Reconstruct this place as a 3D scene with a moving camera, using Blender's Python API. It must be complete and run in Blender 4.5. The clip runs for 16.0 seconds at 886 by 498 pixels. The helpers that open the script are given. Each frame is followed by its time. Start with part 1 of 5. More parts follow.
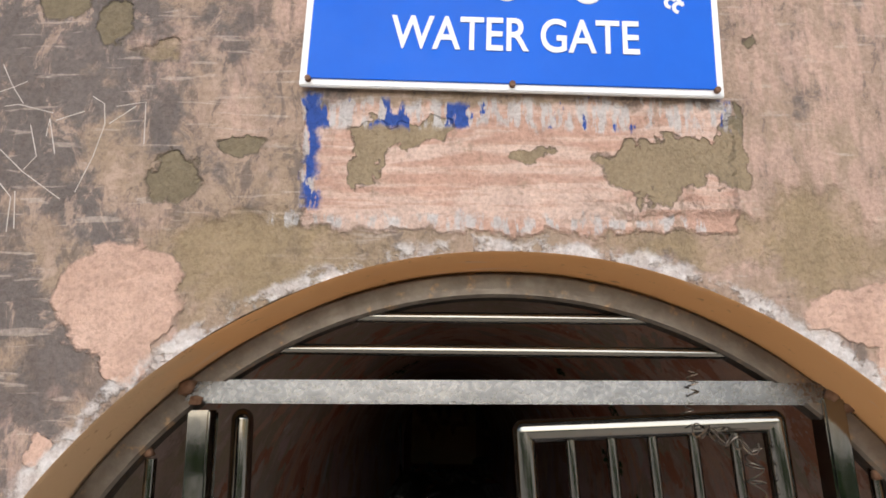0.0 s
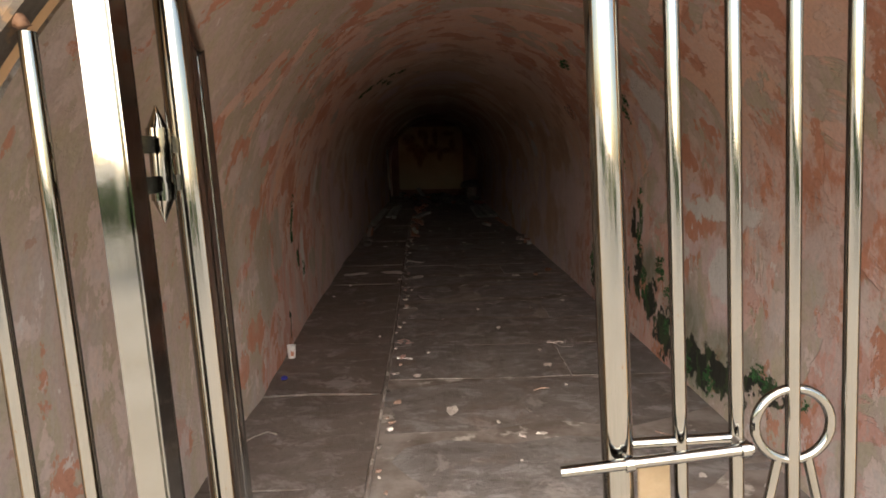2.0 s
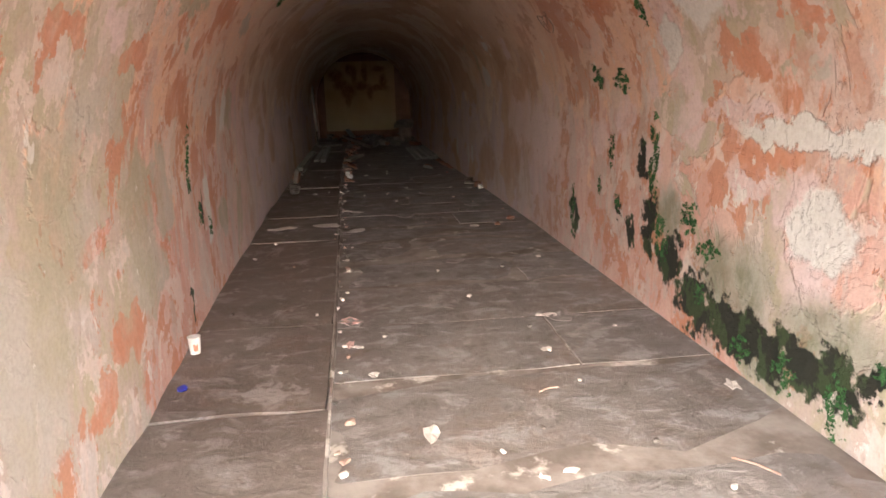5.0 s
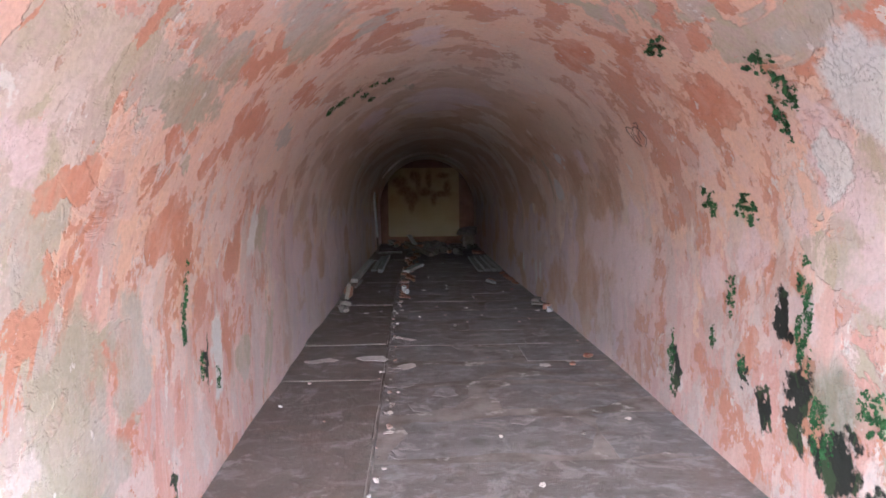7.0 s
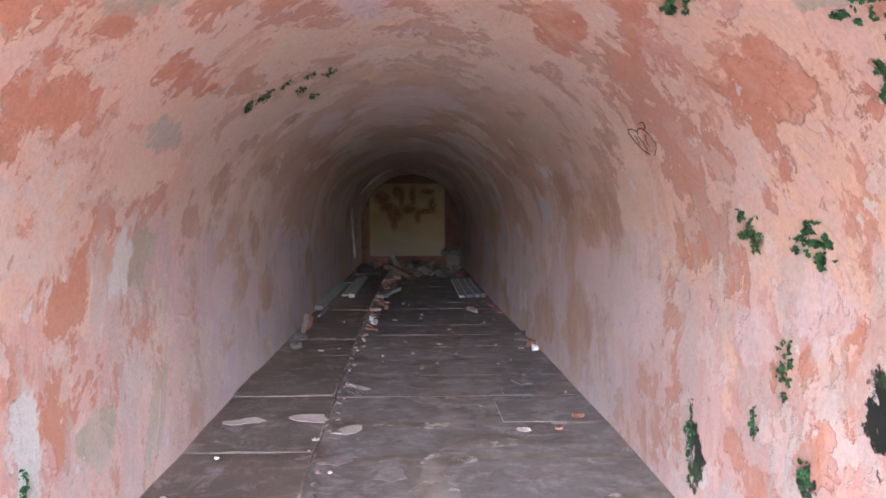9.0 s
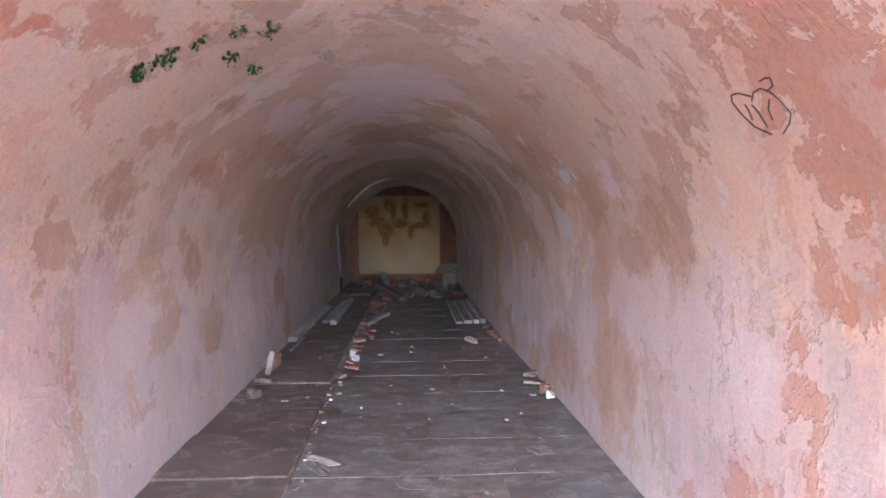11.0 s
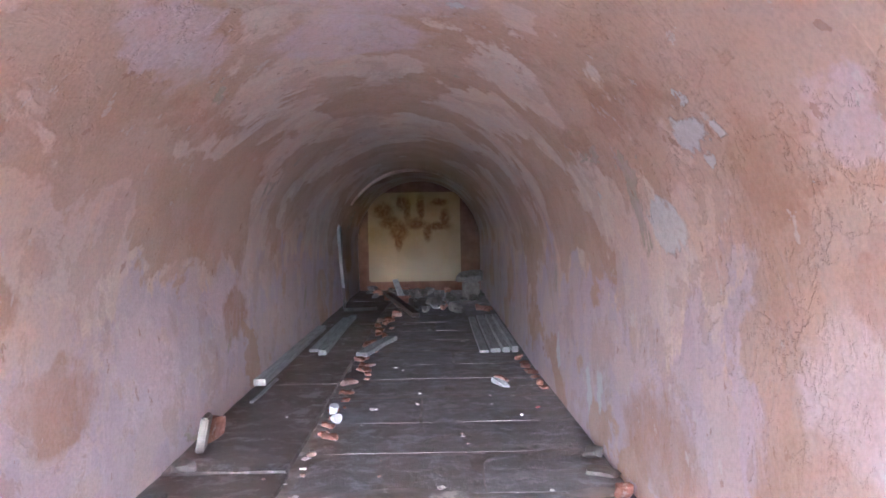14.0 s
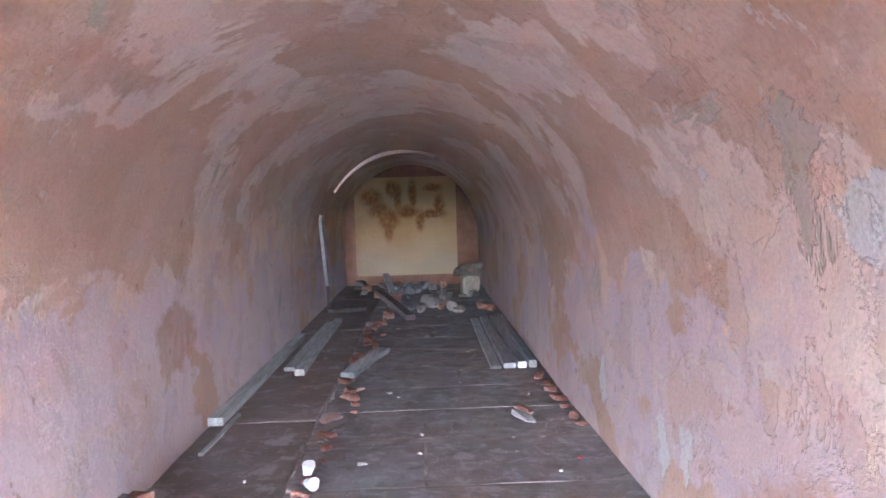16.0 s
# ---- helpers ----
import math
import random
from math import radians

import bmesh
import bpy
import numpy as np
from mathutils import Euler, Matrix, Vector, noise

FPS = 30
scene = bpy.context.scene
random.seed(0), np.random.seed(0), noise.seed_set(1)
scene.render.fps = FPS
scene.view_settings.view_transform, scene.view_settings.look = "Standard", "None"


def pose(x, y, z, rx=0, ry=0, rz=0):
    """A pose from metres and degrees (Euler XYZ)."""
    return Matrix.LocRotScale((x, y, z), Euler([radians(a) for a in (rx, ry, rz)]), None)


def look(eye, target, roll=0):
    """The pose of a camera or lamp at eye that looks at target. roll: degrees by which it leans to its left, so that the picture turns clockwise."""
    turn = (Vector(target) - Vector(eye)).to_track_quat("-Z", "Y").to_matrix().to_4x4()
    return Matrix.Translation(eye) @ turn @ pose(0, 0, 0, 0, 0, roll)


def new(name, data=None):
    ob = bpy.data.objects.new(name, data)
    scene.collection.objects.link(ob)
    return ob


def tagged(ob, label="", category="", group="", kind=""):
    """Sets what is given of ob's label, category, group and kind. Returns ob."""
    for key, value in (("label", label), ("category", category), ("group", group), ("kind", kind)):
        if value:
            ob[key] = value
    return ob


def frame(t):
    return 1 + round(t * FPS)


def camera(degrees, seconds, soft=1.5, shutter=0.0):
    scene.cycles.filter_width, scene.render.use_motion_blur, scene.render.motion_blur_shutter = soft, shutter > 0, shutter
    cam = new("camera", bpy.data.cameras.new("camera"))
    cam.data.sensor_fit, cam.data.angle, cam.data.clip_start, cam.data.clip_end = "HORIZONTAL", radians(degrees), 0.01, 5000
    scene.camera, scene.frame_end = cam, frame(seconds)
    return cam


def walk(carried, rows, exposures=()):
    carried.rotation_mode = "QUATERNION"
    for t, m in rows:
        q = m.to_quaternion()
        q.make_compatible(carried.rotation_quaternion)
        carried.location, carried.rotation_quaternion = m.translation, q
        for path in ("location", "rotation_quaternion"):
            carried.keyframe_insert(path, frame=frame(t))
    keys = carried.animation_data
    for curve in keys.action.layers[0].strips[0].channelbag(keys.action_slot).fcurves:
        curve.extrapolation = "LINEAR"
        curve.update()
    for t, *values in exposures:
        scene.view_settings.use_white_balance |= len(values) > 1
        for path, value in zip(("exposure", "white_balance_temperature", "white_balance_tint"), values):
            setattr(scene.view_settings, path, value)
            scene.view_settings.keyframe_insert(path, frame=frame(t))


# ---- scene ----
cam = camera(68.2, 16.0, 1.7)
PATH = [
    (0, (-0.123, 0.318, 1.714), (-0.145, 2.256, 2.206), 0.7),
    (0.5, (-0.144, 0.407, 1.637), (-0.193, 2.373, 2.001), 0.8),
    (1, (-0.177, 0.541, 1.616), (-0.209, 2.537, 1.729), 0.4),
    (1.5, (-0.168, 0.689, 1.549), (-0.184, 2.687, 1.451), -0.2),
    (2, (-0.201, 0.822, 1.449), (-0.177, 2.799, 1.151), -1.3),
    (2.5, (-0.277, 1.043, 1.375), (-0.187, 2.988, 0.918), -1.9),
    (3, (-0.312, 1.274, 1.352), (-0.174, 3.198, 0.823), -2.2),
    (3.2, (-0.317, 1.422, 1.363), (-0.166, 3.342, 0.823), -2.0),
    (5.3, (-0.34, 2.167, 1.286), (-0.104, 4.106, 0.858), -1.6),
    (5.5, (-0.335, 2.287, 1.287), (-0.133, 4.237, 0.894), -1.7),
    (6, (-0.319, 2.583, 1.348), (-0.2, 4.557, 1.045), -1.6),
    (6.5, (-0.287, 2.733, 1.397), (-0.204, 4.719, 1.172), -1.2),
    (7, (-0.251, 2.958, 1.411), (-0.196, 4.951, 1.247), -0.7),
    (7.5, (-0.217, 3.204, 1.416), (-0.156, 5.197, 1.257), -0.5),
    (8, (-0.078, 3.49, 1.438), (-0.018, 5.485, 1.297), -0.3),
    (8.5, (0.01, 3.731, 1.427), (0.098, 5.724, 1.285), -0.2),
    (9, (0.034, 4.025, 1.434), (0.109, 6.02, 1.32), -0.1),
    (9.2, (0.042, 4.133, 1.436), (0.113, 6.129, 1.338), -0.1),
    (11.3, (0.135, 5.539, 1.456), (0.224, 7.536, 1.396), -0.4),
    (11.5, (0.154, 5.698, 1.471), (0.229, 7.696, 1.434), -0.5),
    (12, (0.162, 6.011, 1.493), (0.203, 8.01, 1.466), -0.5),
    (12.5, (0.15, 6.38, 1.513), (0.203, 8.379, 1.518), -0.6),
    (13, (0.149, 6.718, 1.496), (0.179, 8.718, 1.45), -0.7),
    (13.5, (0.235, 7.116, 1.489), (0.229, 9.115, 1.437), -0.7),
    (14, (0.256, 7.408, 1.473), (0.271, 9.407, 1.399), -1.0),
    (14.5, (0.189, 7.777, 1.507), (0.239, 9.774, 1.409), -1.1),
    (15, (0.177, 8.14, 1.495), (0.211, 10.137, 1.381), -1.4),
    (15.5, (0.178, 8.453, 1.495), (0.214, 10.448, 1.359), -1.6),
    (16, (0.149, 8.726, 1.518), (0.197, 10.722, 1.399), -1.7),
]
walk(cam, [(t, look(eye, target, roll)) for t, eye, target, roll in PATH],
     [(0.0, -0.1, 6400, 10), (1.0, 0.55, 6700, 10), (1.5, 1.25, 7000, 10), (2.0, 1.85, 7050, 10), (3.0, 2.55, 6550, 10), (5.5, 4.0, 6850, 10), (6.0, 4.35, 5900, 11), (6.5, 4.5, 5300, 10), (9.0, 5.2, 5150, 11), (12.0, 6.08, 4980, 14), (14.5, 6.75, 4850, 14), (16.0, 7.15, 4850, 14)])

# ---- light ----
SUN_EL, SUN_ROT = 32.0, 184.0
world = bpy.data.worlds.new("sky")
scene.world = world
world.use_nodes = True
wn, wl = world.node_tree.nodes, world.node_tree.links
sky = wn.new("ShaderNodeTexSky")
sky.sky_type, sky.sun_disc = "NISHITA", False
sky.sun_elevation, sky.sun_rotation = radians(SUN_EL), radians(SUN_ROT)
sky.dust_density = 2.0
wn["Background"].inputs["Strength"].default_value = 0.15
wl.new(sky.outputs["Color"], wn["Background"].inputs["Color"])
sun = new("sun", bpy.data.lights.new("sun", "SUN"))
sun.data.energy, sun.data.angle, sun.data.color = 2.5, radians(76), (1.0, 0.985, 0.96)
_e, _r = radians(SUN_EL), radians(SUN_ROT)
sun.matrix_world = look((0, 0, 0), (-math.cos(_e) * math.sin(_r), -math.cos(_e) * math.cos(_r), -math.sin(_e)))


# ---- plan: the tunnel runs along +y ----
def lerp(table, y):
    return float(np.interp(y, [a for a, _ in table], [b for _, b in table]))


Y0, Y1 = 1.90, 22.1
LEFT = [(1.7, -1.22), (4.7, -1.25), (6, -1.31), (9, -1.39), (14, -1.45), (22, -1.53)]
RIGHT = [(1.7, 1.32), (8, 1.32), (10.5, 1.30), (14, 1.22), (22, 1.20)]
SPRING = [(1.7, 0.80), (5.5, 0.85), (9, 1.08), (22, 1.1)]
CROWN = [(1.7, 2.28), (4, 2.34), (9, 2.45), (22, 2.45)]
STRIP = [(1.4, -0.50), (4.4, -0.53), (6.1, -0.55), (9.6, -0.63), (12.3, -0.68), (22, -0.68)]
RISE = 0.03


def profile(y, s):
    """A point of the tunnel's inner face: s from -2 (left foot) by -1 and 1 (springing) to 2 (right foot), 0 at the crown."""
    xl, xr, zc = lerp(LEFT, y), lerp(RIGHT, y), lerp(CROWN, y)
    xm = (xl + xr) / 2
    zs = lerp(SPRING, y) if s < 0 else 1.1
    if abs(s) >= 1:
        return Vector((xl if s < 0 else xr, y, zs * (2 - abs(s))))
    a = s * math.pi / 2
    half = xm - xl if s < 0 else xr - xm
    return Vector((xm + half * math.sin(a), y, zs + (zc - zs) * math.cos(a)))


def wavy(p):
    """The uneven hand-laid plaster."""
    n = noise.noise(p * 0.9) * 0.022 + noise.noise(p * 2.7 + Vector((9, 3, 1))) * 0.009 + noise.noise(p * 7.0) * 0.004
    return n


# the entrance (front wall, sign, gate) is drawn up in its own coordinates and set in place by this
ENTRANCE = Matrix.Translation((0.012, 0.009, -0.077)) @ Matrix.Scale(1.087, 4)


# ---- materials ----
def rgb(r, g, b):
    return (r, g, b, 1)


class Nodes:
    """A small writer of node materials in the place's own coordinates."""

    def __init__(self, name, rough=0.8, metal=0.0):
        self.m = bpy.data.materials.new(name)
        self.m.use_nodes = True
        self.t = self.m.node_tree
        self.out = self.t.nodes["Principled BSDF"]
        self.out.inputs["Roughness"].default_value = rough
        self.out.inputs["Metallic"].default_value = metal
        self.geo = self.t.nodes.new("ShaderNodeNewGeometry")
        self.pos = self.geo.outputs["Position"]

    def put(self, socket, value):
        if isinstance(value, bpy.types.NodeSocket):
            self.t.links.new(value, socket)
        else:
            socket.default_value = value

    def math(self, op, a, b=0.0, c=0.0):
        n = self.t.nodes.new("ShaderNodeMath")
        n.operation = op
        for i, v in enumerate((a, b, c)):
            self.put(n.inputs[i], v)
        return n.outputs[0]

    def vec(self, op, a, b):
        n = self.t.nodes.new("ShaderNodeVectorMath")
        n.operation = op
        self.put(n.inputs[0], a)
        self.put(n.inputs[1], b)
        return n.outputs["Value"] if op in ("LENGTH", "DISTANCE", "DOT_PRODUCT") else n.outputs[0]

    def noise(self, scale, detail=4.0, rough=0.55, stretch=(1, 1, 1), shift=(0, 0, 0), colour=False, warp=0.0):
        v = self.vec("MULTIPLY", self.pos, stretch)
        v = self.vec("ADD", v, shift)
        n = self.t.nodes.new("ShaderNodeTexNoise")
        self.put(n.inputs["Vector"], v)
        n.inputs["Scale"].default_value, n.inputs["Detail"].default_value = scale, detail
        n.inputs["Roughness"].default_value, n.inputs["Distortion"].default_value = rough, warp
        return n.outputs["Color" if colour else "Fac"]

    def step(self, v, lo, hi, a=0.0, b=1.0):
        n = self.t.nodes.new("ShaderNodeMapRange")
        n.interpolation_type = "SMOOTHSTEP"
        for k, x in zip(("Value", "From Min", "From Max", "To Min", "To Max"), (v, lo, hi, a, b)):
            self.put(n.inputs[k], x)
        return n.outputs[0]

    def mix(self, f, a, b, mode="MIX"):
        n = self.t.nodes.new("ShaderNodeMix")
        n.data_type, n.blend_type = "RGBA", mode
        self.put(n.inputs[0], f)
        self.put(n.inputs[6], a)
        self.put(n.inputs[7], b)
        return n.outputs[2]

    def axis(self, k):
        n = self.t.nodes.new("ShaderNodeSeparateXYZ")
        self.t.links.new(self.pos, n.inputs[0])
        return n.outputs[k]

    def blot(self, warped, c, r, soft=0.18):
        """A ragged blot of half-sizes r round c."""
        d = self.vec("SUBTRACT", warped, c)
        d = self.vec("DIVIDE", d, r)
        d = self.vec("LENGTH", d, (0, 0, 0))
        return self.step(d, 1.0 - soft, 1.0 + soft, 1.0, 0.0)

    def patches(self, warped, table, soft=0.10):
        """The mask of all patches of a table on the tunnel's lining."""
        masks = []
        for y, s, along, across in table:
            masks.append(self.blot(warped, tuple(profile(y, s)), (max(across, 0.25) if abs(s) > 0.95 else across, along, across), soft))
        return self.any(masks)

    def warped(self, scale, amount, detail=5.0):
        c = self.noise(scale, detail, 0.6, colour=True)
        c = self.vec("SUBTRACT", c, (0.5, 0.5, 0.5))
        c = self.vec("MULTIPLY", c, (amount, amount, amount))
        return self.vec("ADD", self.pos, c)

    def any(self, masks):
        m = masks[0]
        for k in masks[1:]:
            m = self.math("MAXIMUM", m, k)
        return m

    def bump(self, height, strength=0.4, distance=0.01):
        n = self.t.nodes.new("ShaderNodeBump")
        n.inputs["Strength"].default_value, n.inputs["Distance"].default_value = strength, distance
        self.put(n.inputs["Height"], height)
        self.t.links.new(n.outputs[0], self.out.inputs["Normal"])

    def done(self, colour, rough=None):
        self.put(self.out.inputs["Base Color"], colour)
        if rough is not None:
            self.put(self.out.inputs["Roughness"], rough)
        return self.m


SALMON, ORANGE, OLIVE = rgb(0.67, 0.40, 0.335), rgb(0.60, 0.26, 0.16), rgb(0.51, 0.46, 0.34)
PALE, WHITE, LILAC, OCHRE = rgb(0.74, 0.53, 0.48), rgb(0.76, 0.72, 0.69), rgb(0.64, 0.53, 0.56), rgb(0.79, 0.53, 0.40)
TAR = rgb(0.02, 0.022, 0.016)

# flaked places on the plaster: middle, half-sizes
SCARS = [((-1.3, 6.3, 0.62), (0.3, 0.10, 0.24)), ((-1.31, 7.03, 1.20), (0.3, 0.12, 0.16)), ((1.15, 5.0, 1.72), (0.3, 0.22, 0.18)), ((1.25, 5.35, 1.50), (0.3, 0.10, 0.12)),
         ((1.28, 4.3, 1.1), (0.3, 0.5, 0.06)), ((1.28, 4.2, 0.75), (0.3, 0.20, 0.14))]
# patches on the lining: place along the tunnel, place round its profile, half-length, half-width
RED_PATCHES = [(5.45, -0.805, 0.23, 0.13), (6.08, -0.612, 0.33, 0.10), (5.24, -0.672, 0.15, 0.06), (5.72, -0.461, 0.14, 0.05), (6.09, 1.427, 0.10, 0.12), (6.02, 0.633, 0.24, 0.15), (6.26, -1.687, 0.09, 0.10),
               (4.66, -0.73, 0.14, 0.09), (4.46, -1.517, 0.18, 0.11), (4.17, -1.662, 0.14, 0.08), (4.89, -1.568, 0.11, 0.05), (4.54, 1.074, 0.22, 0.10), (4.31, 0.786, 0.12, 0.07), (4.68, 0.829, 0.10, 0.11),
               (4.02, -0.727, 0.16, 0.07), (6.83, -0.481, 0.39, 0.08), (6.94, 0.339, 0.30, 0.13), (5.69, -0.681, 0.08, 0.08)]
PALE_PATCHES = [(4.75, 0.966, 0.36, 0.06), (4.65, 1.183, 0.20, 0.09), (4.34, 1.253, 0.16, 0.13), (4.28, 1.494, 0.13, 0.14), (4.88, 0.716, 0.22, 0.06), (5.37, 0.72, 0.11, 0.10), (5.61, 0.91, 0.08, 0.08), (6.48, 1.132, 0.17, 0.11),
                (5.64, 1.188, 0.15, 0.10), (7.16, -0.094, 0.31, 0.12), (8.85, 0.714, 0.15, 0.13), (8.95, 1.10, 0.34, 0.34), (7.91, 1.205, 0.47, 0.30), (9.68, -1.327, 0.22, 0.18), (10.11, -0.374, 0.44, 0.19), (10.8, -0.06, 0.37, 0.41),
                (9.91, 0.031, 0.57, 0.45), (11.16, -1.35, 0.45, 0.31)]
BARE_PATCHES = [(4.85, -1.331, 0.30, 0.12), (7.05, -0.611, 0.30, 0.08), (7.23, -0.887, 0.24, 0.12), (6.84, -1.515, 0.22, 0.12), (6.4, -0.238, 0.16, 0.11), (4.1, -0.932, 0.22, 0.29), (3.8, -1.294, 0.25, 0.30), (5.15, -0.601, 0.40, 0.08),
                (5.26, -0.52, 0.27, 0.10), (4.35, 0.87, 0.15, 0.06), (5.13, 0.56, 0.14, 0.07), (4.78, 0.734, 0.17, 0.06), (4.25, -0.814, 0.15, 0.08),
                (4.78, -1.0, 0.22, 0.26), (4.54, -0.792, 0.14, 0.13), (5.21, -0.99, 0.18, 0.22), (5.8, -0.372, 0.40, 0.16), (4.95, 0.541, 0.16, 0.08)]
LIME_PATCHES = [(5.32, 0.792, 0.16, 0.23), (5.22, 0.988, 0.12, 0.16), (4.42, -0.692, 0.12, 0.08), (6.06, 0.98, 0.12, 0.14), (8.83, -1.188, 0.27, 0.19), (9.57, -0.97, 0.30, 0.17), (7.79, 0.98, 0.13, 0.24), (8.52, 1.099, 0.24, 0.27), (12.73, -1.153, 0.54, 0.25)]
BROWN_PATCHES = [(9.4, -0.646, 0.17, 0.12), (9.81, -0.931, 0.20, 0.14), (10.26, -1.336, 0.30, 0.19), (10.9, -0.535, 0.33, 0.08), (9.31, 0.744, 0.24, 0.17), (10.54, 1.656, 0.50, 0.25), (10.08, 0.573, 0.52, 0.11), (8.99, -0.455, 0.12, 0.06),
                 (8.41, -0.739, 0.28, 0.12), (8.97, 0.415, 0.21, 0.07), (8.51, 0.595, 0.14, 0.05), (8.3, 0.826, 0.32, 0.21), (9.2, 1.50, 0.40, 0.30), (9.05, 0.787, 0.06, 0.04), (8.78, 0.805, 0.04, 0.04), (11.08, -0.481, 0.60, 0.11),
                 (12.81, -1.30, 0.30, 0.20),
                 (8.51, -0.593, 0.26, 0.07), (7.68, 0.622, 0.17, 0.06), (8.79, 0.904, 0.31, 0.13), (11.02, 0.578, 0.33, 0.09), (10.35, 0.62, 0.16, 0.05)]
FLAKES = [(10.25, 0.832, 0.22, 0.12), (9.64, 0.663, 0.13, 0.07), (9.6, 0.711, 0.08, 0.03), (9.54, 0.605, 0.05, 0.03), (9.43, 0.676, 0.05, 0.04), (11.57, 1.638, 0.07, 0.14), (12.81, 1.642, 0.07, 0.16), (11.82, 1.693, 0.06, 0.18),
          (11.12, 0.75, 0.08, 0.03), (10.19, 0.176, 0.05, 0.04)]
TARS = [((1.32, 5.62, 0.50), (0.3, 0.09, 0.17)), ((1.32, 5.35, 0.36), (0.3, 0.13, 0.16)), ((1.32, 5.05, 0.20), (0.3, 0.2, 0.14)), ((1.32, 4.75, 0.18), (0.3, 0.2, 0.12)), ((1.32, 4.45, 0.20), (0.3, 0.24, 0.12)), ((1.32, 4.1, 0.22), (0.3, 0.2, 0.11)),
        ((1.32, 5.9, 0.42), (0.3, 0.06, 0.10)), ((1.32, 3.75, 0.30), (0.3, 0.2, 0.06)), ((1.32, 6.95, 0.30), (0.3, 0.07, 0.14)), ((1.32, 5.76, 0.86), (0.3, 0.05, 0.14)), ((1.32, 6.1, 0.5), (0.3, 0.04, 0.06)),
        ((-1.33, 6.1, 0.62), (0.3, 0.025, 0.10)), ((-1.33, 5.6, 0.2), (0.3, 0.03, 0.09))]
GREENS = [((1.32, 5.4, 0.62), (0.3, 0.16, 0.14)), ((1.32, 4.75, 0.40), (0.3, 0.30, 0.20)), ((1.32, 4.1, 0.38), (0.3, 0.3, 0.12)), ((1.32, 4.45, 0.12), (0.3, 0.2, 0.10))]


def plaster():
    m = Nodes("tunnel_plaster", 0.86)
    y, z, x = m.axis(1), m.axis(2), m.axis(0)
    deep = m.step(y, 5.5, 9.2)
    warped = m.warped(7.0, 0.20)
    big = m.noise(1.0, 7, 0.62, (1, 0.8, 0.85), warp=0.8)
    mid = m.noise(2.4, 8, 0.66, (1, 0.8, 0.6), (4, 7, 2), warp=0.25)
    mid2 = m.noise(3.0, 8, 0.68, (1, 0.8, 0.65), (21, 5, 9), warp=0.3)
    fine = m.noise(8.5, 7, 0.65, (1, 0.9, 0.6), (1, 2, 5), warp=0.3)
    grain = m.noise(60, 3, 0.6)
    streak = m.noise(6.0, 6, 0.62, (1, 1, 0.17), (3, 3, 3), warp=0.3)
    cloud = m.noise(1.7, 5, 0.6, shift=(6, 2, 1))
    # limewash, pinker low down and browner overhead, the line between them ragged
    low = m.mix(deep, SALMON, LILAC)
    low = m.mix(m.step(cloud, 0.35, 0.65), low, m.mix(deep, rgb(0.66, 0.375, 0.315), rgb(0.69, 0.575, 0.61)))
    # overhead colours lightened, most of all deep inside, to stand in for bounce light
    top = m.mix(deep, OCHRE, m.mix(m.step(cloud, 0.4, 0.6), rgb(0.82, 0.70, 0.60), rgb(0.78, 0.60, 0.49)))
    edge = m.math("ADD", z, m.math("MULTIPLY", m.math("SUBTRACT", mid, 0.5), 3.2))
    c = m.mix(m.step(edge, 1.02, 1.18), low, top)
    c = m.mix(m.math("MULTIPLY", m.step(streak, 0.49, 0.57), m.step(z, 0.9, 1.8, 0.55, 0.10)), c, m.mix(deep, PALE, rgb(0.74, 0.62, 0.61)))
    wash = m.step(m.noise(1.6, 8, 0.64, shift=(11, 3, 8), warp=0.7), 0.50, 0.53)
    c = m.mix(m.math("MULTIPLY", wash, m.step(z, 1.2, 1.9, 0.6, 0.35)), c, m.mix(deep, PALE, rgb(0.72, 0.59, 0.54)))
    # red ochre coat, showing in torn patches
    red = m.step(mid2, 0.540, 0.556)
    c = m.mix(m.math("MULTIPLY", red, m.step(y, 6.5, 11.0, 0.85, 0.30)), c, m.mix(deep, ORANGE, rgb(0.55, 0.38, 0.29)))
    large = m.noise(0.85, 9, 0.60, (1, 0.9, 1), (14, 2, 6), warp=0.35)
    brown = m.math("MULTIPLY", m.step(m.math("ADD", large, m.step(z, 0.5, 1.9, -0.06, 0.035)), 0.50, 0.52), m.step(y, 7.0, 10.0, 0.0, 0.9))
    c = m.mix(brown, c, m.mix(m.step(cloud, 0.4, 0.6), rgb(0.60, 0.41, 0.29), rgb(0.67, 0.49, 0.38)))
    # bare olive and grey render near the mouth
    near = m.math("ADD", m.step(y, 3.0, 8.0, 0.075, -0.12), m.math("MULTIPLY", m.step(x, -0.5, 0.5, 0.06, 0.0), m.step(y, 5.0, 6.5, 1.0, 0.0)))
    near = m.math("ADD", near, m.math("MULTIPLY", m.step(x, 0.6, 1.2, 0.0, -0.05), m.step(z, 1.1, 1.6, 1.0, 0.0)))
    bare = m.step(m.math("ADD", big, near), 0.535, 0.55)
    c = m.mix(m.math("MULTIPLY", bare, 0.92), c, m.mix(m.step(fine, 0.4, 0.6), OLIVE, rgb(0.58, 0.48, 0.43)))
    red2 = m.step(m.noise(3.3, 8, 0.66, (1, 0.8, 0.7), (31, 5, 2), warp=0.35), 0.57, 0.585)
    c = m.mix(m.math("MULTIPLY", red2, m.step(y, 4.5, 9.0, 0.9, 0.0)), c, m.mix(cloud, ORANGE, rgb(0.60, 0.30, 0.20)))
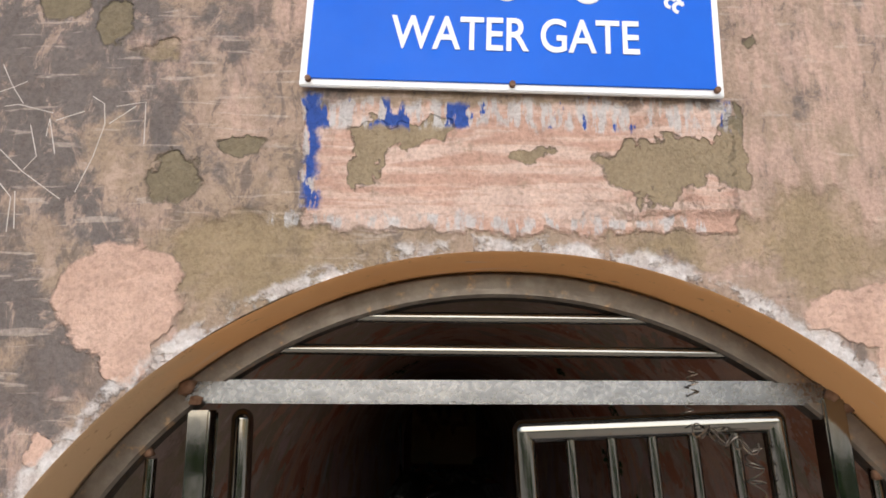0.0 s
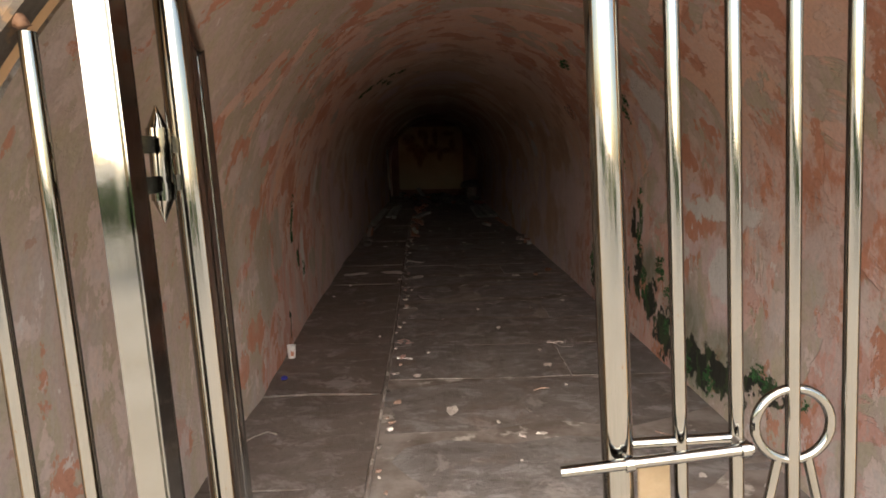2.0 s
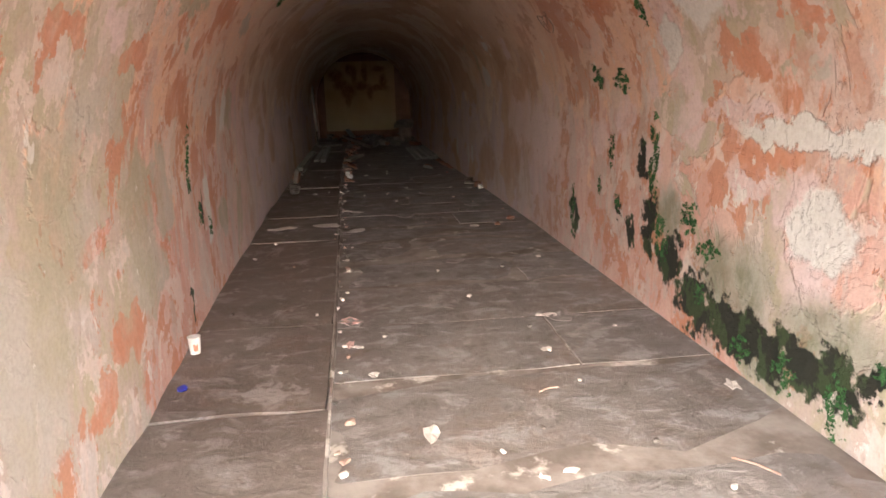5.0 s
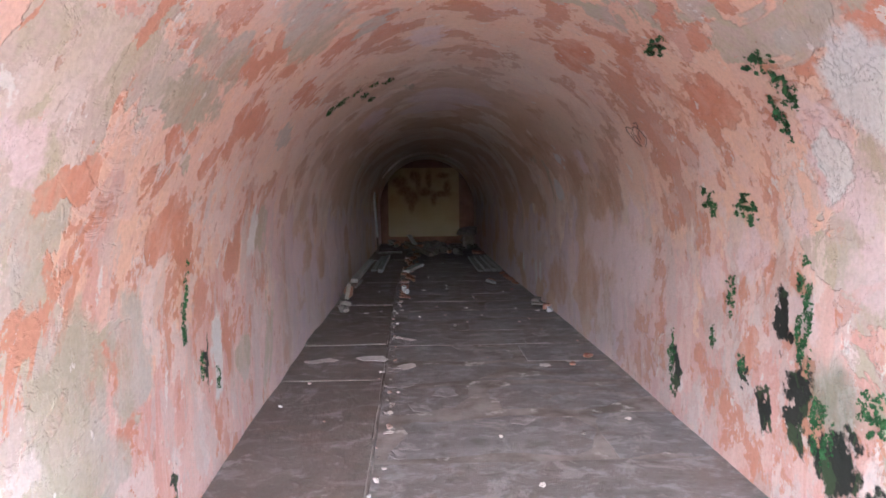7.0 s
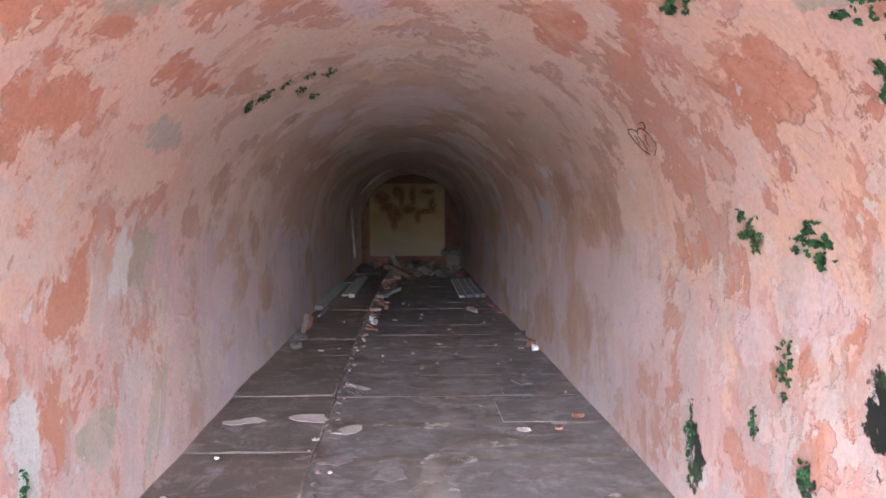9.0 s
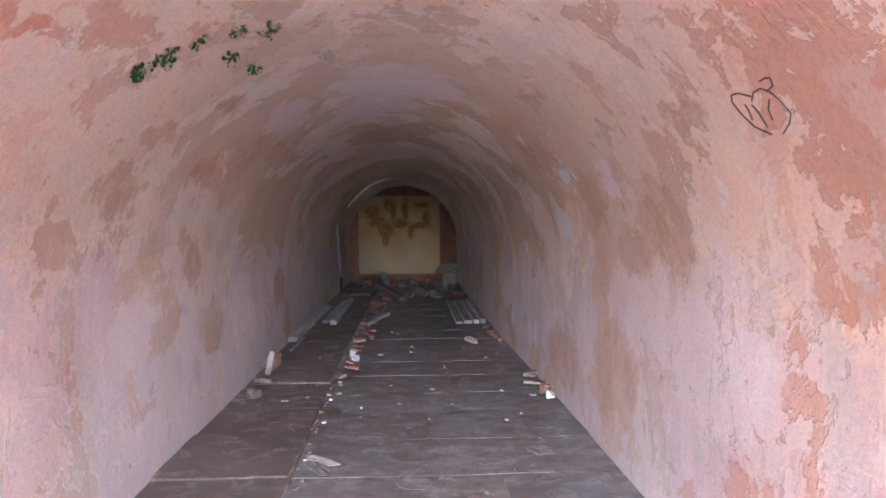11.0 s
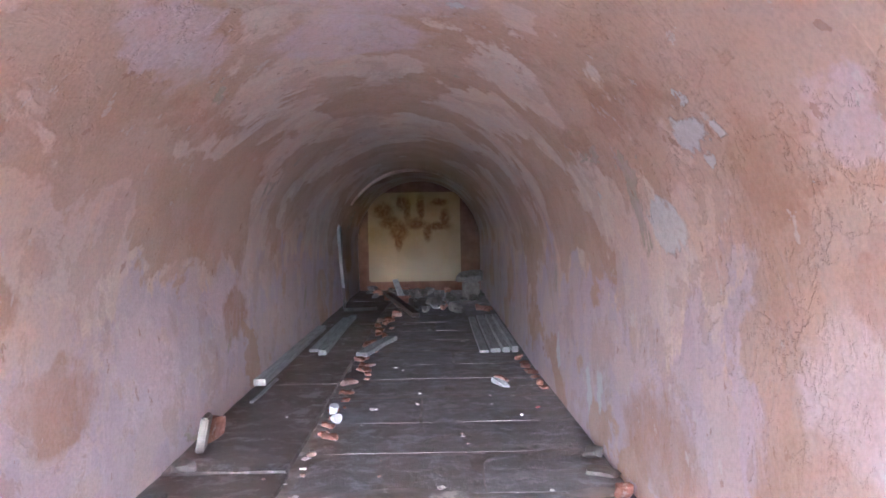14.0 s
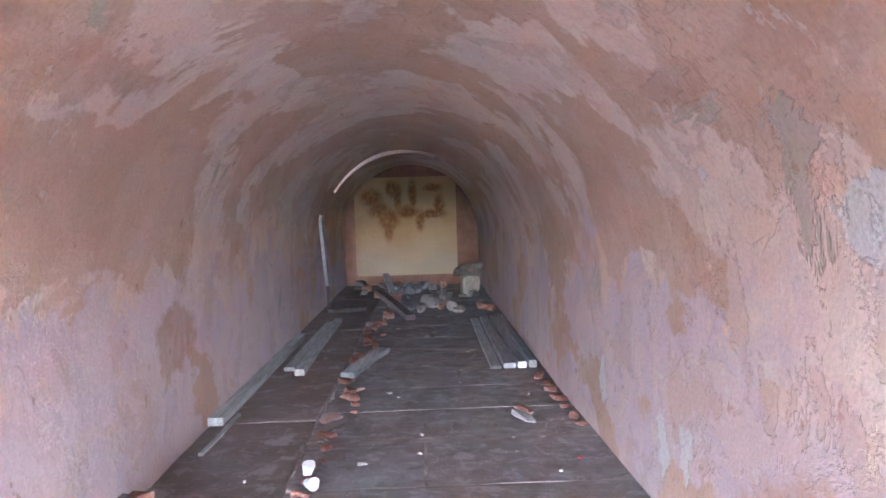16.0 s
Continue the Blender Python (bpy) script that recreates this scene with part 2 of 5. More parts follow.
    lime = m.step(m.noise(4.3, 8, 0.7, (1, 0.9, 0.7), (2, 17, 5), warp=0.3), 0.535, 0.555)
    c = m.mix(m.math("MULTIPLY", m.math("MULTIPLY", lime, m.step(z, 1.3, 1.9, 1.0, 0.4)), m.step(y, 5.0, 9.5, 0.8, 0.15)), c, m.mix(fine, PALE, WHITE))
    band = m.math("MULTIPLY", m.step(m.math("ADD", z, m.math("MULTIPLY", m.math("SUBTRACT", mid2, 0.5), 1.2)), 0.95, 1.02), m.math("MULTIPLY", m.step(x, 0.8, 1.1), m.step(y, 4.4, 5.0, 0.9, 0.0)))
    band = m.math("MULTIPLY", band, m.step(z, 1.35, 1.5, 1.0, 0.0))
    c = m.mix(band, c, m.mix(m.step(fine, 0.42, 0.55), ORANGE, PALE))
    ash = m.step(m.noise(3.4, 8, 0.68, (1, 1, 0.42), (13, 6, 3), warp=0.2), 0.53, 0.555)
    ash = m.math("MULTIPLY", ash, m.math("MULTIPLY", m.step(z, 1.2, 1.7, 1.0, 0.15), m.step(y, 7.5, 10.5, 0.45, 0.10)))
    c = m.mix(ash, c, m.mix(fine, rgb(0.50, 0.46, 0.42), rgb(0.66, 0.60, 0.60)))
    # patches that can be told apart: bare render, pale limewash, torn red coat, brown stains
    rent = m.warped(5.0, 0.46, 8)
    mottle = m.step(fine, 0.34, 0.60, 0.55, 1.0)
    c = m.mix(m.math("MULTIPLY", m.patches(rent, BARE_PATCHES, 0.14), mottle), c, m.mix(m.step(cloud, 0.42, 0.58), rgb(0.47, 0.42, 0.32), rgb(0.55, 0.50, 0.45)))
    c = m.mix(m.math("MULTIPLY", m.patches(rent, PALE_PATCHES + LIME_PATCHES, 0.16), m.math("MULTIPLY", mottle, 0.85)), c, m.mix(deep, rgb(0.75, 0.60, 0.61), rgb(0.76, 0.635, 0.65)))
    c = m.mix(m.math("MULTIPLY", m.patches(rent, BROWN_PATCHES, 0.20), m.math("MULTIPLY", mottle, 0.85)), c, m.mix(m.step(cloud, 0.4, 0.6), rgb(0.52, 0.33, 0.23), rgb(0.58, 0.39, 0.29)))
    torn_red = m.patches(rent, RED_PATCHES, 0.07)
    c = m.mix(m.math("MULTIPLY", torn_red, mottle), c, m.mix(cloud, ORANGE, rgb(0.64, 0.32, 0.22)))
    chips = m.step(fine, 0.64, 0.655)
    c = m.mix(m.math("MULTIPLY", chips, m.step(y, 5.0, 13.0, 0.85, 0.35)), c, WHITE)
    pits = m.step(m.noise(11, 5, 0.6, (1, 1, 0.7), (8, 8, 1)), 0.67, 0.69)
    c = m.mix(m.math("MULTIPLY", pits, 0.6), c, rgb(0.45, 0.26, 0.18))
    torn = m.warped(9.0, 0.26, 8)
    scars = m.any([m.blot(torn, a, b) for a, b in SCARS] + [m.patches(torn, FLAKES, 0.14)])
    c = m.mix(scars, c, m.mix(fine, rgb(0.66, 0.64, 0.62), rgb(0.80, 0.78, 0.77)))
    green = m.any([m.blot(warped, a, b, 0.5) for a, b in GREENS])
    c = m.mix(m.math("MULTIPLY", green, 0.8), c, m.mix(m.step(fine, 0.4, 0.6), rgb(0.19, 0.21, 0.14), rgb(0.34, 0.34, 0.28)))
    ragged = m.warped(9.0, 0.42, 6)
    tar = m.any([m.blot(ragged, a, b, 0.12) for a, b in TARS])
    c = m.mix(tar, c, m.mix(m.step(fine, 0.5, 0.56), TAR, rgb(0.045, 0.07, 0.03)))
    c = m.mix(m.step(grain, 0.35, 0.75, 0.0, 0.16), c, rgb(0.25, 0.16, 0.12), "MULTIPLY")
    h = m.math("ADD", m.math("MULTIPLY", fine, 0.6), m.math("MULTIPLY", grain, 0.16))
    h = m.math("ADD", h, m.math("MULTIPLY", m.any([red, bare, torn_red]), -0.4))
    h = m.math("ADD", h, m.math("MULTIPLY", m.any([lime, wash]), 0.2))
    h = m.math("ADD", h, m.math("MULTIPLY", m.math("ADD", tar, scars), -0.5))
    m.bump(h, 0.7, 0.014)
    return m.done(c, m.step(fine, 0.3, 0.7, 0.8, 0.95))


def facade_plaster():
    m = Nodes("facade_plaster", 0.9)
    m.pos = m.vec("DIVIDE", m.vec("SUBTRACT", m.pos, tuple(ENTRANCE.translation)), (1.087, 1.087, 1.087))
    warped = m.warped(10.0, 0.20, 7)
    tight = m.warped(20.0, 0.075, 7)
    x, z = m.axis(0), m.axis(2)
    big = m.noise(2.2, 7, 0.65)
    mid = m.noise(7, 7, 0.68, shift=(2, 2, 7))
    fine = m.noise(26, 6, 0.7, shift=(5, 1, 1))
    scratch = m.noise(42, 4, 0.6, (1, 1, 0.25), (3, 3, 3))
    grain = m.noise(120, 3, 0.6)
    base = m.mix(m.step(big, 0.35, 0.65), rgb(0.36, 0.27, 0.19), rgb(0.46, 0.33, 0.26))
    # grey weathering, strongest towards one side
    grey = m.step(m.math("ADD", mid, m.math("MULTIPLY", m.math("ADD", m.step(x, -1.0, -0.35, 0.17, -0.05), m.step(z, 1.9, 2.5, -0.05, 0.07)), 1.0)), 0.5, 0.63)
    c = m.mix(m.math("MULTIPLY", grey, 0.95), base, rgb(0.165, 0.14, 0.132))
    wear = m.noise(15, 8, 0.75, (1, 1, 0.6), (9, 4, 4), warp=0.6)
    c = m.mix(m.step(wear, 0.52, 0.60, 0.0, 0.75), c, rgb(0.17, 0.135, 0.12))
    c = m.mix(m.step(wear, 0.46, 0.38, 0.0, 0.7), c, rgb(0.52, 0.38, 0.30))
    hair = m.noise(70, 3, 0.5, (0.12, 1, 1), (1, 1, 1), warp=0.5)
    c = m.mix(m.step(hair, 0.60, 0.68, 0.0, 0.5), c, rgb(0.60, 0.50, 0.43))
    pinkish = m.step(m.math("ADD", big, m.step(x, 0.2, 0.7, -0.04, 0.10)), 0.50, 0.60)
    c = m.mix(m.math("MULTIPLY", pinkish, m.step(scratch, 0.42, 0.58, 0.05, 0.8)), c, rgb(0.58, 0.40, 0.33))
    olive = m.any([m.blot(warped, p, r, 0.25) for p, r in [((-0.45, 1.43, 1.90), (0.22, 0.3, 0.10)), ((0.55, 1.43, 1.95), (0.10, 0.3, 0.12)), ((0.30, 1.43, 1.97), (0.2, 0.3, 0.05)),
                                                            ((-0.62, 1.43, 1.62), (0.05, 0.3, 0.07)), ((-0.70, 1.43, 2.33), (0.05, 0.3, 0.03))]])
    c = m.mix(m.math("MULTIPLY", olive, m.step(mid, 0.36, 0.56, 0.25, 0.85)), c, rgb(0.34, 0.255, 0.15))
    # old painted board ground below the sign
    board = m.blot(tight, (0.0, 1.43, 2.10), (0.40, 9, 9), 0.012)
    board = m.math("MULTIPLY", board, m.blot(tight, (0, 1.43, 2.10), (9, 9, 0.125), 0.05))
    brush = m.noise(34, 5, 0.6, (0.14, 1, 1), (5, 5, 5), warp=0.4)
    pink = m.mix(m.step(brush, 0.4, 0.6), rgb(0.56, 0.35, 0.27), rgb(0.70, 0.52, 0.44))
    pink = m.mix(m.step(wear, 0.56, 0.64, 0.0, 0.6), pink, rgb(0.36, 0.27, 0.20))
    c = m.mix(board, c, pink)
    worn = m.blot(warped, (0.27, 1.43, 2.10), (0.13, 0.4, 0.065), 0.05)
    worn = m.any([worn, m.blot(warped, (-0.22, 1.43, 2.17), (0.10, 0.4, 0.03), 0.06), m.blot(warped, (0.03, 1.43, 2.14), (0.035, 0.4, 0.018), 0.08), m.blot(warped, (-0.29, 1.43, 2.11), (0.03, 0.4, 0.05), 0.06),
                  m.blot(warped, (0.40, 1.43, 2.13), (0.03, 0.4, 0.06), 0.06)])
    c = m.mix(worn, c, m.mix(fine, rgb(0.27, 0.20, 0.12), rgb(0.38, 0.30, 0.20)))
    flake = m.any([m.blot(tight, p, r, 0.10) for p, r in [((-0.64, 1.43, 2.07), (0.055, 0.3, 0.05)), ((-0.52, 1.43, 2.14), (0.05, 0.3, 0.02)), ((-0.79, 1.43, 2.40), (0.035, 0.3, 0.05)),
                                                          ((-0.90, 1.43, 2.45), (0.05, 0.3, 0.05)), ((0.42, 1.43, 2.20), (0.012, 0.3, 0.03)), ((0.46, 1.43, 2.37), (0.015, 0.3, 0.015))]])
    c = m.mix(flake, c, m.mix(fine, rgb(0.19, 0.155, 0.10), rgb(0.25, 0.20, 0.13)))
    # streaks of old blue and white paint along the board's edge
    rim = m.any([m.math("MULTIPLY", m.blot(tight, (-0.385, 1.43, 2.11), (0.016, 9, 9), 0.5), m.blot(tight, (0, 1.43, 2.13), (9, 9, 0.12), 0.06)),
                 m.math("MULTIPLY", m.blot(tight, (0.0, 1.43, 2.205), (9, 9, 0.028), 0.3), m.blot(tight, (0, 1.43, 2.15), (0.41, 9, 9), 0.02)),
                 m.math("MULTIPLY", m.blot(tight, (0.0, 1.43, 1.990), (9, 9, 0.010), 0.6), m.blot(tight, (-0.05, 1.43, 2.15), (0.40, 9, 9), 0.02))])
    c = m.mix(m.math("MULTIPLY", rim, m.step(scratch, 0.46, 0.54, 0.0, 0.85)), c, rgb(0.58, 0.56, 0.56))
    blue = m.math("MULTIPLY", m.math("MULTIPLY", rim, m.step(z, 2.005, 2.02)), m.step(m.math("ADD", m.noise(24, 4, 0.6, (1, 1, 0.4), (7, 1, 2)), m.step(x, -0.42, 0.1, 0.05, -0.03)), 0.54, 0.58))
    c = m.mix(blue, c, rgb(0.03, 0.085, 0.36))
    # new lime patches
    patch = m.any([m.blot(tight, p, r, 0.05) for p, r in [((-0.715, 1.43, 1.845), (0.115, 0.3, 0.10)), ((-0.69, 1.43, 1.75), (0.05, 0.3, 0.06)), ((0.66, 1.43, 1.83), (0.16, 0.3, 0.055)),
                                                          ((0.80, 1.43, 1.72), (0.2, 0.3, 0.14)), ((-0.82, 1.43, 1.58), (0.02, 0.3, 0.02))]])
    c = m.mix(patch, c, m.mix(mid, rgb(0.58, 0.36, 0.27), rgb(0.70, 0.50, 0.41)))
    # lime rim round the arch
    d = m.vec("SUBTRACT", tight, (-0.02, 1.43, 0.965))
    d = m.vec("LENGTH", m.vec("MULTIPLY", d, (1, 0, 1)), (0, 0, 0))
    rimmed = m.math("MULTIPLY", m.step(d, 0.988, 1.006, 1.0, 0.0), m.step(mid, 0.42, 0.50, 0.0, 0.95))
    c = m.mix(rimmed, c, m.mix(m.step(fine, 0.4, 0.6), rgb(0.62, 0.55, 0.52), rgb(0.76, 0.72, 0.70)))
    c = m.mix(m.step(grain, 0.3, 0.8, 0.0, 0.35), c, rgb(0.2, 0.15, 0.12), "MULTIPLY")
    h = m.math("ADD", m.math("MULTIPLY", fine, 0.5), m.math("MULTIPLY", scratch, 0.22))
    h = m.math("ADD", h, m.math("MULTIPLY", grain, 0.15))
    h = m.math("ADD", h, m.math("MULTIPLY", wear, 0.8))
    h = m.math("ADD", h, m.math("MULTIPLY", m.any([worn, flake, olive]), -0.6))
    h = m.math("ADD", h, m.math("MULTIPLY", m.any([patch, board, rimmed]), 0.45))
    m.bump(h, 1.0, 0.018)
    return m.done(c, 0.92)


def orange_band():
    m = Nodes("orange_limewash", 0.8)
    m.pos = m.vec("DIVIDE", m.vec("SUBTRACT", m.pos, tuple(ENTRANCE.translation)), (1.087, 1.087, 1.087))
    n, f, st = m.noise(5, 5, 0.6), m.noise(30, 5, 0.65), m.noise(16, 4, 0.6, (0.5, 2, 0.5))
    c = m.mix(n, rgb(0.76, 0.38, 0.145), rgb(0.78, 0.44, 0.20))
    low = m.step(m.math("ADD", m.axis(2), m.math("MULTIPLY", n, 0.25)), 1.80, 1.92, 1.0, 0.0)
    c = m.mix(m.math("MULTIPLY", low, m.step(m.axis(0), -0.6, 0.0, 0.7, 0.0)), c, rgb(0.55, 0.40, 0.25))
    c = m.mix(m.step(f, 0.62, 0.7, 0.0, 0.6), c, rgb(0.28, 0.15, 0.07))
    c = m.mix(m.step(st, 0.6, 0.68, 0.0, 0.35), c, rgb(0.66, 0.48, 0.36))
    m.bump(m.math("ADD", f, n), 0.4, 0.006)
    return m.done(c)


def slab_stone(name, a, b, dust, wet=0.62):
    m = Nodes(name, wet)
    info = m.t.nodes.new("ShaderNodeObjectInfo")
    big = m.noise(1.5, 7, 0.65, warp=0.5)
    grain = m.noise(6.5, 8, 0.72, (0.8, 1.15, 1), (3, 1, 0), warp=0.5)
    fine = m.noise(40, 6, 0.7, (0.8, 1.2, 1))
    c = m.mix(m.step(big, 0.38, 0.62), a, b)
    c = m.mix(m.step(info.outputs["Random"], 0, 1, 0.0, 0.35), c, rgb(0.17, 0.13, 0.11))
    c = m.mix(m.step(grain, 0.50, 0.62, 0.0, 0.8), c, dust)
    c = m.mix(m.step(grain, 0.47, 0.36, 0.0, 0.55), c, rgb(0.10, 0.078, 0.065))
    c = m.mix(m.step(m.noise(3.4, 8, 0.72, shift=(8, 8, 0), warp=0.5), 0.56, 0.63, 0.0, 0.6), c, rgb(0.40, 0.36, 0.35))
    c = m.mix(m.step(m.noise(2.1, 7, 0.7, shift=(1, 5, 0)), 0.53, 0.62, 0.0, 0.3), c, rgb(0.19, 0.125, 0.095))
    c = m.mix(m.step(fine, 0.60, 0.70, 0.0, 0.5), c, rgb(0.46, 0.41, 0.39))
    c = m.mix(m.step(fine, 0.40, 0.30, 0.0, 0.5), c, rgb(0.09, 0.07, 0.06))
    m.bump(m.math("ADD", m.math("MULTIPLY", grain, 1.0), m.math("MULTIPLY", fine, 0.3)), 0.9, 0.020)
    return m.done(c, m.step(grain, 0.3, 0.7, wet - 0.1, min(wet + 0.2, 1.0)))


def plain(name, a, b, scale=12.0, rough=0.8, metal=0.0, bump=0.35, stretch=(1, 1, 1), spots=None):
    m = Nodes(name, rough, metal)
    n, f = m.noise(scale, 6, 0.62, stretch), m.noise(scale * 6, 4, 0.6, stretch, (3, 1, 4))
    c = m.mix(m.step(n, 0.32, 0.68), a, b)
    if spots:
        c = m.mix(m.step(m.noise(scale * 1.7, 6, 0.65, stretch, (9, 9, 2)), 0.56, 0.66), c, spots)
    m.bump(m.math("ADD", n, m.math("MULTIPLY", f, 0.4)), bump, 0.01)
    return m.done(c, m.step(f, 0.3, 0.7, max(rough - 0.08, 0.02), min(rough + 0.08, 1)))


def steel():
    m = Nodes("stainless_steel", 0.2, 1.0)
    n, s = m.noise(9, 5, 0.6), m.noise(60, 4, 0.6, (1, 1, 0.06), (2, 2, 2))
    spots = m.noise(85, 4, 0.6, shift=(4, 4, 4))
    c = m.mix(n, rgb(0.23, 0.225, 0.205), rgb(0.29, 0.285, 0.265))
    c = m.mix(m.step(spots, 0.68, 0.74, 0.0, 0.75), c, rgb(0.25, 0.14, 0.07))
    m.bump(m.math("ADD", m.math("MULTIPLY", s, 0.4), n), 0.06, 0.004)
    return m.done(c, m.step(s, 0.3, 0.75, 0.05, 0.13))


M_PLASTER, M_FACADE, M_BAND = plaster(), facade_plaster(), orange_band()
M_SLAB = slab_stone("floor_stone", rgb(0.20, 0.185, 0.185), rgb(0.26, 0.245, 0.245), rgb(0.35, 0.335, 0.34), 0.84)
M_STRIP = slab_stone("damp_floor_stone", rgb(0.145, 0.115, 0.102), rgb(0.20, 0.168, 0.152), rgb(0.28, 0.25, 0.24), 0.72)
M_MORTAR = plain("lime_mortar", rgb(0.16, 0.13, 0.115), rgb(0.37, 0.33, 0.31), 3, 0.9, bump=0.6, spots=rgb(0.62, 0.58, 0.55))
M_STEEL = steel()
M_DULL = plain("weathered_steel", rgb(0.13, 0.11, 0.092), rgb(0.20, 0.175, 0.15), 14, 0.45, 0.85, 0.2, spots=rgb(0.28, 0.19, 0.12))
# darker, bluer steel for the lintel: a muted sky reflection put into its colour
M_LINTEL = plain("lintel_steel", rgb(0.15, 0.155, 0.165), rgb(0.20, 0.205, 0.215), 14, 0.28, 1.0, 0.1)
M_RUST = plain("rust", rgb(0.11, 0.05, 0.025), rgb(0.20, 0.11, 0.065), 60, 0.9)
M_BLUE = plain("blue_enamel", rgb(0.002, 0.105, 0.60), rgb(0.003, 0.115, 0.64), 6, 0.4, bump=0.05)
M_BLUE.node_tree.nodes["Principled BSDF"].inputs["Specular IOR Level"].default_value = 0.15
M_SPLASH = plain("lime_splash", rgb(0.24, 0.215, 0.21), rgb(0.36, 0.33, 0.33), 14, 0.9, bump=0.4)
M_CHARCOAL = plain("charcoal", rgb(0.10, 0.075, 0.07), rgb(0.17, 0.13, 0.12), 30, 0.9)
M_SCRATCH = plain("lime_scratch", rgb(0.55, 0.48, 0.43), rgb(0.66, 0.60, 0.55), 30, 0.9)
M_WHITE = plain("white_paint", rgb(0.76, 0.77, 0.78), rgb(0.70, 0.71, 0.72), 9, 0.4, bump=0.05)
M_WOOD = plain("grey_weathered_wood", rgb(0.32, 0.31, 0.30), rgb(0.48, 0.48, 0.48), 7, 0.8, stretch=(5, 0.5, 5))
M_DARKWOOD = plain("dark_wood", rgb(0.07, 0.05, 0.045), rgb(0.13, 0.09, 0.075), 9, 0.75, stretch=(4, 0.6, 4))
M_BRICK = plain("broken_brick", rgb(0.24, 0.10, 0.065), rgb(0.36, 0.19, 0.14), 20, 0.92, bump=0.6, spots=rgb(0.42, 0.33, 0.28))
M_STONE = plain("pinkish_stone", rgb(0.34, 0.22, 0.18), rgb(0.44, 0.32, 0.27), 12, 0.9, bump=0.6)
M_GREYSTONE = plain("grey_stone", rgb(0.12, 0.105, 0.10), rgb(0.22, 0.19, 0.175), 14, 0.9, bump=0.7)
M_LIMESTONE = plain("dusty_stone", rgb(0.20, 0.17, 0.15), rgb(0.29, 0.255, 0.23), 15, 0.9, bump=0.6)
M_PAPER = plain("dirty_paper", rgb(0.66, 0.60, 0.58), rgb(0.78, 0.74, 0.72), 25, 0.8, bump=0.3)
M_PINKPAPER = plain("pink_paper", rgb(0.68, 0.42, 0.40), rgb(0.75, 0.52, 0.50), 25, 0.8, bump=0.3)
M_CUP = plain("paper_cup", rgb(0.80, 0.78, 0.76), rgb(0.74, 0.71, 0.69), 30, 0.55, bump=0.1)
M_CUPRED = plain("cup_print", rgb(0.52, 0.16, 0.08), rgb(0.60, 0.30, 0.20), 40, 0.55, bump=0.1)
M_CAPBLUE = plain("blue_plastic", rgb(0.02, 0.03, 0.30), rgb(0.025, 0.04, 0.36), 20, 0.4, bump=0.05)
M_MOSS = plain("moss", rgb(0.025, 0.085, 0.03), rgb(0.06, 0.17, 0.055), 40, 0.95, bump=0.8)
M_TAN = plain("tan_plate", rgb(0.11, 0.075, 0.038), rgb(0.15, 0.105, 0.06), 12, 0.7, 0.0, bump=0.15)
M_RED = plain("red_plastic", rgb(0.5, 0.03, 0.03), rgb(0.42, 0.02, 0.03), 20, 0.5, bump=0.05)
M_EARTH = plain("dry_earth", rgb(0.56, 0.49, 0.39), rgb(0.64, 0.57, 0.47), 1.5, 0.95, bump=0.6, spots=rgb(0.48, 0.41, 0.30))
M_LEAF = plain("foliage", rgb(0.07, 0.15, 0.025), rgb(0.11, 0.22, 0.045), 3, 0.7, bump=0.2)
M_BARK = plain("bark", rgb(0.12, 0.09, 0.06), rgb(0.2, 0.15, 0.1), 8, 0.9, stretch=(1, 1, 0.2))


def panel_paint():
    m = Nodes("cream_panel", 0.85)
    w = m.warped(5, 0.14)
    big, fine = m.noise(2.6, 6, 0.6), m.noise(14, 6, 0.65)
    c = m.mix(m.step(big, 0.35, 0.65), rgb(0.37, 0.235, 0.105), rgb(0.43, 0.29, 0.15))
    c = m.mix(m.step(m.axis(2), 0.3, 1.25, 0.75, 0.0), c, rgb(0.43, 0.355, 0.26))
    marks = [((-0.95, 1.80), (0.16, 0.13)), ((-0.83, 1.55), (0.15, 0.12)), ((-0.62, 1.35), (0.15, 0.16)), ((-0.62, 1.15), (0.06, 0.17)), ((-0.55, 1.98), (0.09, 0.12)), ((-0.42, 1.80), (0.06, 0.20)),
             ((-0.12, 1.86), (0.06, 0.22)), ((-0.25, 1.50), (0.20, 0.09)), ((0.03, 1.32), (0.07, 0.16)), ((0.25, 1.45), (0.22, 0.07)), ((0.42, 1.62), (0.08, 0.15)), ((0.30, 1.98), (0.13, 0.06))]
    stain = m.any([m.blot(w, (a[0], 22.05, a[1]), (b[0] * 1.35, 2, b[1] * 1.35), 0.5) for a, b in marks])
    c = m.mix(m.math("MULTIPLY", stain, m.step(fine, 0.3, 0.6, 0.45, 0.95)), c, rgb(0.15, 0.055, 0.008))
    c = m.mix(m.step(fine, 0.60, 0.72, 0.0, 0.4), c, rgb(0.40, 0.33, 0.25))
    m.bump(fine, 0.5, 0.01)
    return m.done(c)


M_PANEL = panel_paint()
M_LUNETTE = plain("brown_plaster", rgb(0.17, 0.085, 0.055), rgb(0.24, 0.13, 0.085), 4, 0.9, bump=0.5)


# ---- mesh helpers ----
def part(name, bm, material, parent=None, label=""):
    me = bpy.data.meshes.new(name)
    bm.to_mesh(me)
    bm.free()
    me.materials.append(material)
    ob = new(name, me)
    if parent is not None:
        ob.parent = parent
        ob.matrix_parent_inverse = parent.matrix_world.inverted()
    if label:
        tagged(ob, label)
    return ob


def smooth(ob, angle=40):
    ob.data.shade_smooth()
    ob.data.set_sharp_from_angle(angle=radians(angle))
    return ob


